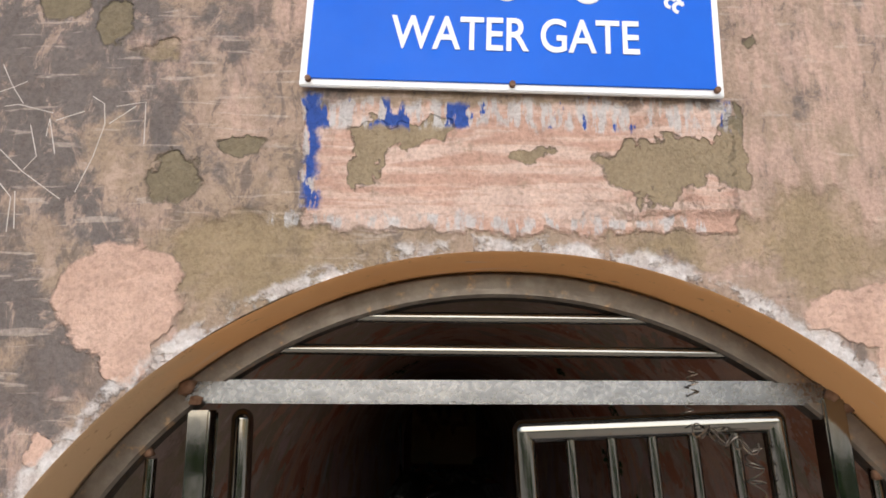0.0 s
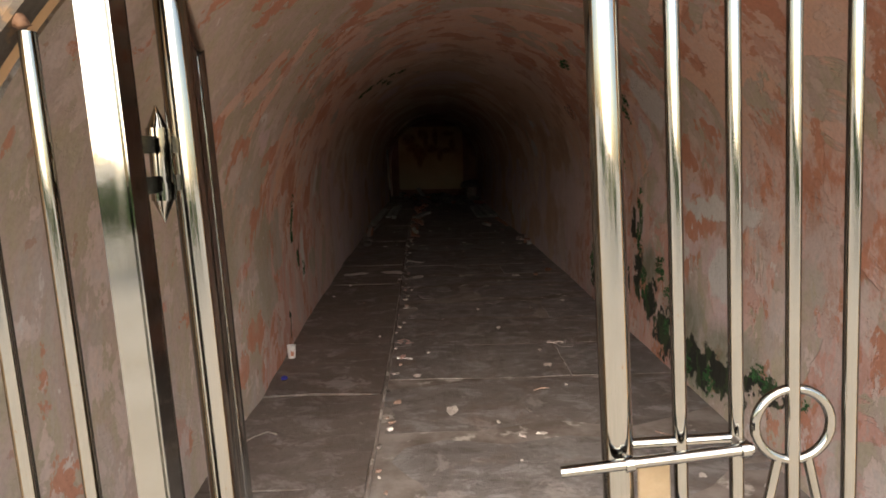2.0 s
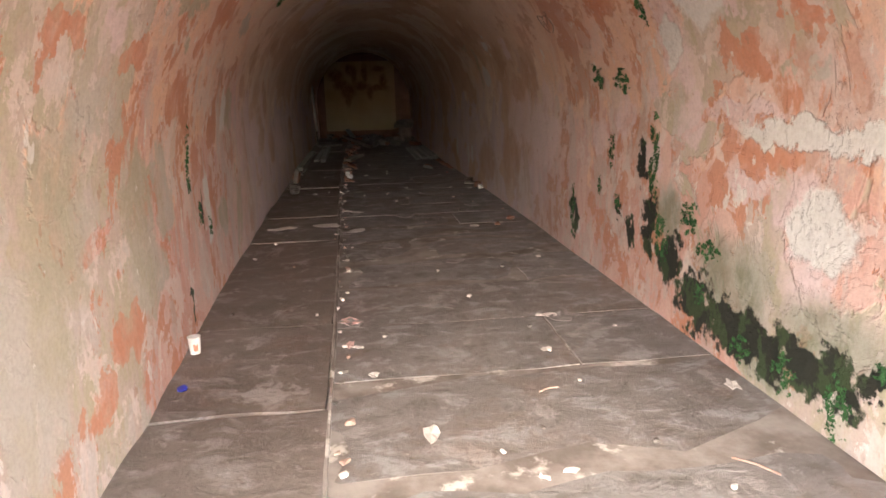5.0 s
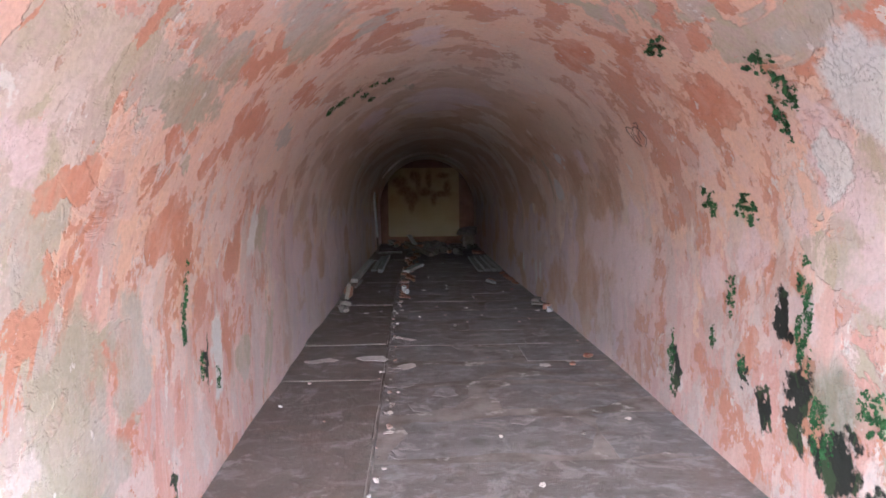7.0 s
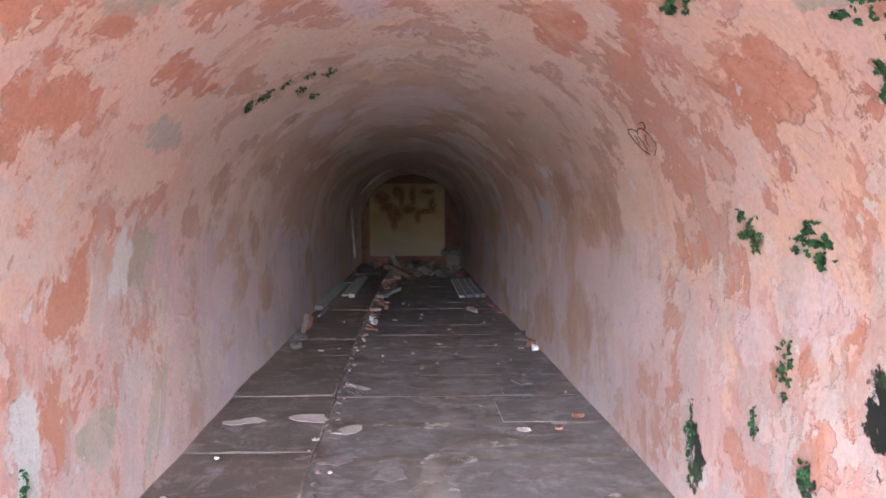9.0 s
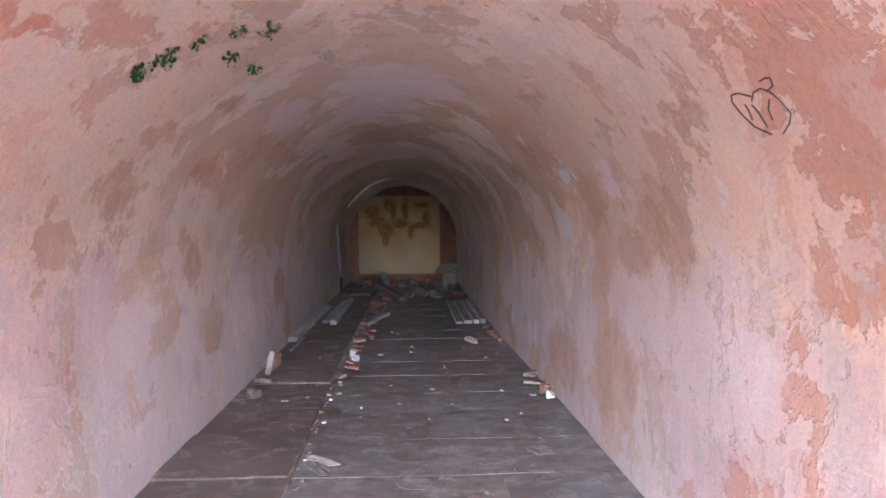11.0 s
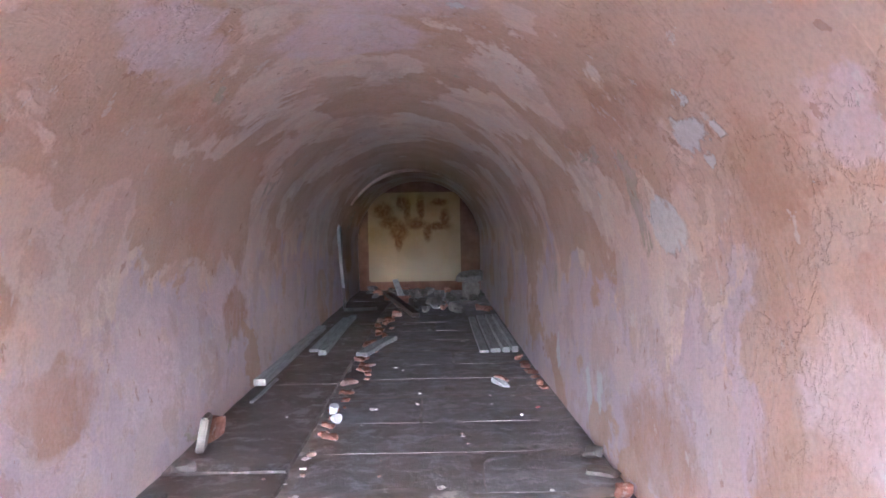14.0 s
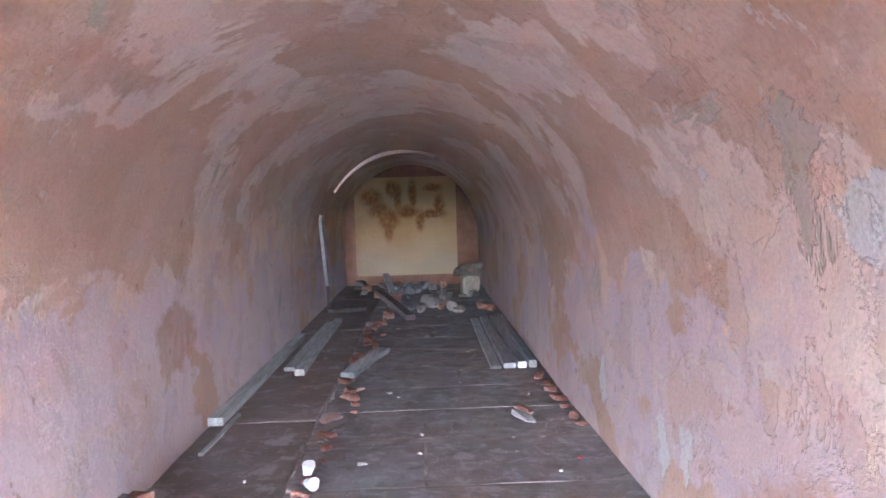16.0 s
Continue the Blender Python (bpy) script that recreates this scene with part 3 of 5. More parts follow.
def base(name, p, label, category, group=""):
    """An Empty at a thing's foot."""
    ob = new(name)
    ob.matrix_world = pose(*p)
    ob.empty_display_size = 0.1
    bpy.context.view_layer.update()
    return tagged(ob, label, category, group)


def add_tube(bm, a, b, r, seg=14, r2=None):
    a, b = Vector(a), Vector(b)
    q = (b - a).to_track_quat("Z", "Y").to_matrix().to_4x4()
    bmesh.ops.create_cone(bm, cap_ends=True, segments=seg, radius1=r, radius2=r if r2 is None else r2, depth=(b - a).length, matrix=Matrix.Translation((a + b) / 2) @ q)
    return bm


def tube(a, b, r, seg=14, r2=None):
    return add_tube(bmesh.new(), a, b, r, seg, r2)


def add_box(bm, m, size, bevel=0.0):
    made = bmesh.ops.create_cube(bm, size=1, matrix=m @ Matrix.Diagonal((*size, 1)))
    if bevel:
        edges = list({e for v in made["verts"] for e in v.link_edges})
        bmesh.ops.bevel(bm, geom=edges, offset=bevel, segments=2, affect="EDGES", clamp_overlap=True)
    return bm


def box(m, size, bevel=0.004):
    return add_box(bmesh.new(), m, size, bevel)


def sweep(points, r, seg=8, closed=False):
    """A round bar along points."""
    bm, rings, pts = bmesh.new(), [], [Vector(p) for p in points]
    n = len(pts)
    for i, p in enumerate(pts):
        a, b = (pts[(i - 1) % n], pts[(i + 1) % n]) if closed else (pts[max(i - 1, 0)], pts[min(i + 1, n - 1)])
        d = (b - a).normalized()
        u = d.orthogonal().normalized() if not rings else (last - d * last.dot(d)).normalized()
        last = u
        v = d.cross(u)
        rings.append([bm.verts.new(p + r * (u * math.cos(k * 2 * math.pi / seg) + v * math.sin(k * 2 * math.pi / seg))) for k in range(seg)])
    for i in range(n if closed else n - 1):
        for k in range(seg):
            bm.faces.new((rings[i][k], rings[i][(k + 1) % seg], rings[(i + 1) % n][(k + 1) % seg], rings[(i + 1) % n][k]))
    if not closed:
        bm.faces.new(rings[0][::-1])
        bm.faces.new(rings[-1])
    return bm


def rock(size, rng, rough=0.25, level=2):
    bm = bmesh.new()
    bmesh.ops.create_icosphere(bm, subdivisions=level, radius=0.5)
    s = Vector((rng.uniform(0, 50), rng.uniform(0, 50), 0))
    cuts = [(Vector((rng.uniform(-1, 1), rng.uniform(-1, 1), rng.uniform(-1, 1))).normalized(), rng.uniform(0.24, 0.38)) for _ in range(9)]
    for v in bm.verts:
        c = v.co * 1.15
        for k in range(3):
            c[k] = max(-0.36, min(0.36, c[k]))
        for n, d in cuts:
            over = c.dot(n) - d
            if over > 0:
                c = c - n * over
        c *= 1 + rough * noise.noise(v.co * 3.0 + s) * 0.8
        v.co = Vector((c.x * size[0], c.y * size[1], c.z * size[2])) / 0.72
    zmin = min(v.co.z for v in bm.verts)
    for v in bm.verts:
        v.co.z -= zmin
    return bm


# ---- setting ----
def shell(name, s0, s1, ns, material, thick=0.35, y0=Y0, y1=Y1, ny=190):
    """A stretch of the tunnel's lining between two places of its profile."""
    ys, ss = np.linspace(y0, y1, ny), np.linspace(s0, s1, ns)
    verts, faces, caps = [], [], []
    for layer in (0, 1):
        for y in ys:
            for s in ss:
                p = profile(y, s)
                mid = Vector(((lerp(LEFT, y) + lerp(RIGHT, y)) / 2, y, min(p.z, 1.0)))
                outward = (p - mid).normalized()
                verts.append(p + outward * (thick if layer else wavy(p) * (0.3 if p.z < 0.02 else 1)))
    n = ny * ns
    for i in range(ny - 1):
        for j in range(ns - 1):
            a = i * ns + j
            faces.append((a, a + ns, a + ns + 1, a + 1))
            faces.append((n + a, n + a + 1, n + a + ns + 1, n + a + ns))
        for j, flip in ((0, 0), (ns - 1, 1)):
            a = i * ns + j
            caps.append(((a, n + a, n + a + ns, a + ns), flip))
    for i, flip in ((0, 1), (ny - 1, 0)):
        for j in range(ns - 1):
            a = i * ns + j
            caps.append(((a, n + a, n + a + 1, a + 1), not flip))
    for f, flip in caps:
        k = len(verts)
        verts += [verts[v] for v in (f[::-1] if flip else f)]
        faces.append((k, k + 1, k + 2, k + 3))
    me = bpy.data.meshes.new(name)
    me.from_pydata([tuple(v) for v in verts], [], faces)
    me.materials.append(material)
    me.shade_smooth()
    return tagged(new(name, me), kind="structure")


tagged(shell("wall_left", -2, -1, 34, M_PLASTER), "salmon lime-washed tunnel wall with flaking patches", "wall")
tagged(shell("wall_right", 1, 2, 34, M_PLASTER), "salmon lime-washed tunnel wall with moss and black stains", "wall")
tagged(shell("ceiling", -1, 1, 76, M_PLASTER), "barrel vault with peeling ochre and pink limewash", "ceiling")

ARC_X, ARC_Z, ARC_R = -0.02, 0.965, 0.97
FRONT, BACK = 1.43, 1.75


def arch_line(r, n=48, foot=0.0):
    """The gate's arch in x, z: up one jamb, round, and down the other."""
    pts = [(ARC_X - r, foot)]
    pts += [(ARC_X + r * math.cos(a), ARC_Z + r * math.sin(a)) for a in np.linspace(math.pi, 0, n)]
    return pts + [(ARC_X + r, foot)]


def facade():
    inner = arch_line(ARC_R)
    outer = []
    for x, z in inner:
        d = Vector((x - ARC_X, z - 0.9))
        if z <= 0.0:
            outer.append((math.copysign(7.0, d.x), 0.0))
            continue
        k = min(7.0 / max(abs(d.x), 1e-6), 4.6 / max(d.y, 1e-6))
        outer.append((ARC_X + d.x * k, 0.9 + d.y * k))
    bm = bmesh.new()
    rows = []
    for f in (0, 0.01, 0.03, 0.06, 0.1, 0.16, 0.24, 0.35, 0.6, 1.0):
        row = []
        for (a, b), (c, d) in zip(inner, outer):
            p = Vector((a + (c - a) * f, FRONT, b + (d - b) * f))
            p.y += noise.noise(p * 3.1) * 0.006 * min(1, f * 30)
            row.append(bm.verts.new(p))
        rows.append(row)
    back = [bm.verts.new((c, BACK, d)) for c, d in outer]
    hole = [bm.verts.new((a, BACK, b)) for a, b in inner]
    rows += [back, hole]
    for r, q in zip(rows, rows[1:]):
        for i in range(len(r) - 1):
            bm.faces.new((r[i], r[i + 1], q[i + 1], q[i]))
    bm.normal_update()
    bm.transform(ENTRANCE)
    ob = part("wall_front", bm, M_FACADE)
    ob.data.shade_smooth()
    ob.data.set_sharp_from_angle(angle=radians(40))
    tagged(ob, "weathered brown plaster fort wall with pink patches", "wall", kind="structure")
    # the orange limewashed soffit lines the opening
    bm = bmesh.new()
    a, b = arch_line(ARC_R - 0.001, 64), arch_line(ARC_R - 0.005, 64)
    loops = [[bm.verts.new((x + noise.noise(Vector((x * 4, y, z * 4))) * 0.004, y, z + noise.noise(Vector((x * 4, 7 + y, z * 4))) * 0.004)) for x, z in pts]
             for pts, y in ((a, FRONT - 0.004), (b, FRONT + 0.006), (b, BACK - 0.02), (a, BACK - 0.02))]
    for r, q in zip(loops, loops[1:]):
        for i in range(len(r) - 1):
            bm.faces.new((r[i], q[i], q[i + 1], r[i + 1]))
    bm.transform(ENTRANCE)
    ob = part("trim_arch", bm, M_BAND)
    ob.data.shade_smooth()
    ob.data.set_sharp_from_angle(angle=radians(50))
    tagged(ob, "orange limewashed soffit of the gate arch", "arch", kind="structure")


facade()

# end of the tunnel: rib, end wall and its cream panel
bm = bmesh.new()
loops = []
for y, off in ((18.85, 0.03), (18.85, -0.04), (19.15, -0.04), (19.15, 0.03)):
    row = []
    for s in np.linspace(-0.62, 0.45, 50):
        p = profile(y, s)
        mid = Vector(((lerp(LEFT, y) + lerp(RIGHT, y)) / 2, y, min(p.z, 1.0)))
        row.append(bm.verts.new(p + (p - mid).normalized() * off))
    loops.append(row)
for r, q in zip(loops, loops[1:]):
    for i in range(len(r) - 1):
        bm.faces.new((r[i], r[i + 1], q[i + 1], q[i]))
smooth(tagged(part("trim_rib", bm, M_PLASTER), "shallow plastered rib across the vault", "arch", kind="structure"))
tagged(part("wall_end", box(pose(-0.15, Y1 + 0.2, 1.3), (3.6, 0.4, 2.8), 0.0), M_LUNETTE), "brown plastered end wall of the tunnel", "wall", kind="structure")
bm = box(pose(-0.27, Y1 - 0.03, 1.21), (2.06, 0.10, 1.99), 0.03)
tagged(part("end_panel", bm, M_PANEL), "cream plastered blocked doorway stained with brown streaks", "panel")

# ground outside, one sheet
bm = bmesh.new()
G = 40
gv = {}
for i in range(G + 1):
    for j in range(G + 1):
        u, v = (i / G * 2 - 1), (j / G * 2 - 1)
        x, y = math.copysign(abs(u) ** 2.6, u) * 400, math.copysign(abs(v) ** 2.6, v) * 400
        gv[i, j] = bm.verts.new((x, y, -0.06 + (noise.noise(Vector((x * 0.4, y * 0.4, 0))) * 0.04 if y < 1 else 0)))
for i in range(G):
    for j in range(G):
        bm.faces.new((gv[i, j], gv[i + 1, j], gv[i + 1, j + 1], gv[i, j + 1]))
tagged(smooth(part("ground", bm, M_EARTH)), "dry beige earth outside the gate", "ground", kind="structure")

# floor: mortar bed with stone slabs laid in it
bm = bmesh.new()
add_box(bm, pose(0, 11.8, -0.031), (3.4, 20.9, 0.05))
floor = tagged(part("floor", bm, M_MORTAR), "worn brown stone slab floor with pale lime joints", "floor", kind="structure")


def slab(x0, x1, ya, yb, top, material, seed):
    """One paving stone with uneven cleft top and worn arrises."""
    rng = random.Random(seed)
    nx, ny = 6, 5
    bm = bmesh.new()
    g = [[None] * (ny + 1) for _ in range(nx + 1)]
    for i in range(nx + 1):
        for j in range(ny + 1):
            x, y = x0 + (x1 - x0) * i / nx, ya + (yb - ya) * j / ny
            rim = i in (0, nx) or j in (0, ny)
            x += rng.uniform(-0.006, 0.006) if i in (0, nx) else 0
            y += rng.uniform(-0.008, 0.008) if j in (0, ny) else 0
            z = top + noise.noise(Vector((x * 2.3, y * 2.3, seed))) * 0.008 - (0.006 if rim else 0)
            g[i][j] = bm.verts.new((x, y, z))
    for i in range(nx):
        for j in range(ny):
            bm.faces.new((g[i][j], g[i + 1][j], g[i + 1][j + 1], g[i][j + 1]))
    edge = [g[i][0] for i in range(nx + 1)] + [g[nx][j] for j in range(1, ny + 1)] + [g[i][ny] for i in range(nx - 1, -1, -1)] + [g[0][j] for j in range(ny - 1, 0, -1)]
    low = [bm.verts.new((v.co.x, v.co.y, -0.03)) for v in edge]
    for k in range(len(edge)):
        q = (k + 1) % len(edge)
        bm.faces.new((edge[q], edge[k], low[k], low[q]))
    ob = part("slab", bm, material, floor)
    ob.data.shade_smooth()
    ob.data.set_sharp_from_angle(angle=radians(35))


ROWS_RIGHT = (1.45, 2.1, 2.72, 3.28, 4.05, 4.85, 5.58, 6.32, 7.06, 7.75, 8.4, 9.05, 9.7, 10.3, 10.95, 11.6, 12.25, 12.95, 13.65, 14.3, 15.0, 15.8, 16.5, 17.3, 18.0, 18.8, 19.6, 20.5, 21.3, 22.1)
ROWS_LEFT = (1.45, 2.6, 3.45, 4.55, 5.6, 6.6, 7.84, 9.0, 9.8, 10.45, 11.25, 12.3, 13.4, 14.62, 15.7, 17.0, 18.55, 20.0, 21.0, 22.1)
CUTS = {2.72: 0.25, 4.85: 0.66, 6.32: 0.77, 7.06: 0.05, 8.4: 0.6, 9.7: 0.2, 10.95: 0.5, 12.25: 0.1, 14.3: 0.4, 16.5: 0.2}


def build_floor():
    rng = random.Random(4)
    for k, (y, yb) in enumerate(zip(ROWS_RIGHT, ROWS_RIGHT[1:])):
        a, b, g = lerp(STRIP, y) + 0.010, lerp(RIGHT, y) + 0.1, 0.008
        xs = [a, CUTS[y], b] if y in CUTS else [a, b]
        for i, (p, q) in enumerate(zip(xs, xs[1:])):
            slab(p + g * (i > 0), q - g * (i + 2 < len(xs)), y + g, yb - g, rng.uniform(-0.004, 0.004), M_SLAB, k + 500 * i)
    for k, (y, yb) in enumerate(zip(ROWS_LEFT, ROWS_LEFT[1:])):
        slab(lerp(LEFT, y) - 0.12, lerp(STRIP, y) - 0.010, y + 0.006, yb - 0.006, RISE + rng.uniform(-0.008, 0.012), M_STRIP, k + 1000)


# ---- the steel gate ----
GY = 1.60
TUBE, PIPE = 0.0245, 0.0112
LEAN = Matrix.Translation((0, GY, 1.69)) @ pose(0, 0, 0, 0, -1.8, 0) @ Matrix.Translation((0, -GY, -1.69))


def settle(thing):
    """Sets a part of the entrance in its place."""
    thing.matrix_world = ENTRANCE @ thing.matrix_world
    bpy.context.view_layer.update()
    return thing


def lean(ob):
    """The hung gate has settled out of plumb."""
    ob.data.transform(LEAN)
    return ob


def weld(parent, p, r=0.016):
    rng = random.Random(int(abs(p[0]) * 1000 + p[2] * 77))
    bm = rock((r * 2, r * 1.6, r * 1.6), rng, 0.35, 1)
    ob = part("weld", bm, M_RUST, parent, "rusty weld bead")
    ob.location = ob.location + Vector((p[0], p[1], p[2] - r * 0.8))
    ob.data.shade_smooth()


def gate_frame():
    g = base("entrance_gate", (0, GY, 0), "stainless steel arched gate frame with rusty welds", "gate")
    # arched square tube
    for name, r0, r1, y0, y1 in (("arch_tube", ARC_R - 0.058, ARC_R - 0.007, GY - 0.03, GY + 0.015),):
        bm = bmesh.new()
        n, rows = 72, []
        for a in np.linspace(math.pi * 1.0, 0, n):
            c, s = math.cos(a), math.sin(a)
            rows.append([bm.verts.new((ARC_X + r * c, y, ARC_Z + r * s)) for r, y in ((r0, y0 + 0.006), (r0 + 0.006, y0), (r1 - 0.006, y0), (r1, y0 + 0.006), (r1, y1), (r0, y1))])
        for p, q in zip(rows, rows[1:]):
            for k in range(6):
                bm.faces.new((p[k], p[(k + 1) % 6], q[(k + 1) % 6], q[k]))
        bm.faces.new(rows[0])
        bm.faces.new(rows[-1][::-1])
        bmesh.ops.recalc_face_normals(bm, faces=bm.faces)
        smooth(part(name, bm, M_DULL, g, "dull weathered arched steel tube"), 30)
    for side in (-1, 1):
        x = ARC_X + side * (ARC_R - 0.030)
        smooth(part("jamb_tube", box(pose(x, GY - 0.005, ARC_Z / 2), (0.041, 0.05, ARC_Z), 0.005), M_DULL, g))
    for x in (-0.600, 0.604):
        lean(smooth(part("post", box(pose(x, GY - 0.012, 0.82), (0.042, 0.055, 1.70), 0.004), M_STEEL, g)))
        smooth(part("base_plate", box(pose(x + 0.05, GY - 0.012, 0.076), (0.10, 0.10, 0.012), 0.002), M_DULL, g))
    lean(smooth(part("lintel", box(pose(0, GY - 0.008, 1.692, 0, 1.3, 0), (1.27, 0.045, 0.045), 0.004), M_LINTEL, g)))
    for z, x0, x1 in ((1.772, -0.47, 0.455), (1.838, -0.345, 0.315)):
        smooth(part("cross_bar", tube((x0, GY - 0.006, z), (x1, GY - 0.006, z), PIPE), M_STEEL, g))
        weld(g, (x0, GY - 0.012, z))
        weld(g, (x1, GY - 0.012, z))
    for x in (-0.698, -0.783, -0.868):
        for xx in (x, -x - 0.02):
            top = ARC_Z + math.sqrt((ARC_R - 0.06) ** 2 - (xx - ARC_X) ** 2)
            lean(smooth(part("side_bar", tube((xx, GY - 0.004, -0.03), (xx, GY - 0.004, top + 0.01), PIPE), M_STEEL, g)))
            weld(g, (xx, GY - 0.014, top), 0.013)
    for x in (-0.63, 0.61):
        weld(g, (x, GY - 0.03, 1.693), 0.02)
        weld(g, (x + 0.02, GY - 0.03, 1.67), 0.014)
    return g


def leaf(name, width, label, detailed):
    """A gate leaf in its own plane: hinge stile at the origin, the leaf towards +x, foot at z = 0."""
    g = base(name, (0, 0, 0), label, "gate", "leaves of the steel gate")
    H, r = 1.60, TUBE
    for x in (0, width):
        bm = tube((x, 0, 0), (x, 0, H), r, 20)
        smooth(part("stile", bm, M_STEEL, g))
    smooth(part("top_rail", tube((0, 0, H), (width, 0, H), r, 20), M_STEEL, g))
    for x in (0, width):
        bm = bmesh.new()
        bmesh.ops.create_uvsphere(bm, u_segments=20, v_segments=12, radius=r * 1.01, matrix=pose(x, 0, H))
        smooth(part("corner", bm, M_STEEL, g), 60)
    smooth(part("bottom_rail", tube((0, 0, 0.03), (width, 0, 0.03), r, 20), M_STEEL, g))
    n = 5
    xs = [width * 0.163 * (k + 1) for k in range(n)]
    for x in xs:
        smooth(part("bar", tube((x, 0, 0.03), (x, 0, H), PIPE), M_STEEL, g))
    mid = 0.905
    smooth(part("mid_rail", tube((width, 0, mid), (xs[3], 0, mid), PIPE * 0.8), M_STEEL, g))
    smooth(part("mid_rail", tube((0, 0, mid), (xs[0], 0, mid), PIPE * 0.8), M_STEEL, g))
    c = xs[2]
    ring = [(c + 0.058 * math.cos(a), 0.0, mid + 0.016 + 0.058 * math.sin(a)) for a in np.linspace(0, 2 * math.pi, 33)[:-1]]
    smooth(part("ring", sweep(ring, 0.008, 10, True), M_STEEL, g))
    for s in (-1, 1):
        smooth(part("brace", tube((c + s * 0.022, 0, mid - 0.035), (c + s * 0.085, 0, mid - 0.34), 0.008), M_STEEL, g))
    if detailed:
        a, b = Vector((width + 0.095, -0.042, mid - 0.018)), Vector((xs[3] - 0.006, -0.042, mid + 0.002))
        bolt = part("bolt", tube(a, b, 0.0088, 18), M_STEEL, g, "steel slide bolt")
        smooth(bolt)
        along = (b - a).normalized()
        for f in (0.36, 0.96):
            c = a + (b - a) * f
            smooth(part("collar", tube(c - along * 0.006, c + along * 0.006, 0.0125, 18), M_STEEL, bolt))
            smooth(part("collar", tube(c, c + Vector((0, 0.042, 0)), 0.006, 10), M_DULL, bolt))
        plate = smooth(part("lock_plate", box(pose(width - 0.052, -0.012, mid - 0.105), (0.050, 0.006, 0.16), 0.002), M_TAN, g, "tan painted lock plate"))
        smooth(part("lock_staple", box(pose(width - 0.075, -0.026, mid - 0.115), (0.045, 0.014, 0.022), 0.004), M_STEEL, plate))
        smooth(part("lock_staple", box(pose(width - 0.036, -0.026, mid - 0.125), (0.018, 0.014, 0.045), 0.004), M_STEEL, plate))
    return g


def hinge(parent, x, y, z):
    pin = part("hinge", tube((x, y, z - 0.055), (x, y, z + 0.055), 0.0155), M_STEEL, parent, "barrel hinge with pointed ends")
    smooth(pin)
    for zz, s in ((z + 0.055, 1), (z - 0.055, -1)):
        smooth(part("finial", tube((x, y, zz), (x, y, zz + s * 0.036), 0.0165, 14, 0.001), M_STEEL, pin))
    for zz in (z + 0.042, z - 0.042):
        smooth(part("collar", tube((x, y, zz - 0.014), (x, y, zz + 0.014), 0.0178), M_STEEL, pin))


gate_frame_ob = settle(gate_frame())
right_leaf = leaf("gate_leaf", 0.53, "stainless steel barred gate leaf with slide bolt, nearly shut", True)
right_leaf.matrix_world = pose(0.652, 1.765, 0.112, 0, -3.0, 0) @ Matrix.Rotation(radians(-2), 4, "Z") @ Matrix.Diagonal((-1, 1, 1, 1))
left_leaf = leaf("gate_leaf", 0.53, "stainless steel barred gate leaf swung open inwards", False)
left_leaf.matrix_world = pose(-0.540, 1.865, 0.10, 0, -2.0, 0) @ pose(0, 0, 0, 0, 0, 106)
for x, z in ((-0.628, 1.437), (-0.600, 0.33)):
    hinge(gate_frame_ob, x, 1.862, z)
    for dz in (0.03, -0.03):
        smooth(part("hinge_plate", box(pose(x + 0.002, 1.815, z + dz), (0.012, 0.10, 0.026), 0.002), M_STEEL, gate_frame_ob))

# wire tied round the lintel and the leaf
rng = random.Random(9)
pts = []
for k in range(46):
    a = k * 0.9
    z = 1.735 - k * 0.0024
    pts.append((0.337 + 0.012 * math.sin(a) + (k % 7) * 0.001, 1.562 + 0.01 * math.cos(a) + max(0, k - 18) * 0.003, z))
for k in range(60):
    a = k * 0.75
    pts.append((0.345 + k * 0.0018 + 0.012 * math.cos(a), 1.578 + 0.012 * math.sin(a), 1.628 - 0.0006 * k + 0.012 * math.sin(a * 1.3)))
for k in range(40):
    a = k * 0.8
    pts.append((0.455 + 0.016 * math.sin(a), 1.588 + 0.016 * math.cos(a), 1.59 - k * 0.0022 + 0.01 * math.sin(a * 0.6)))
bm = sweep(pts, 0.0016, 5)
bm.transform(ENTRANCE)
tagged(smooth(part("tie_wire", bm, M_DULL)), "thin steel wire twisted round the gate bars", "wire")


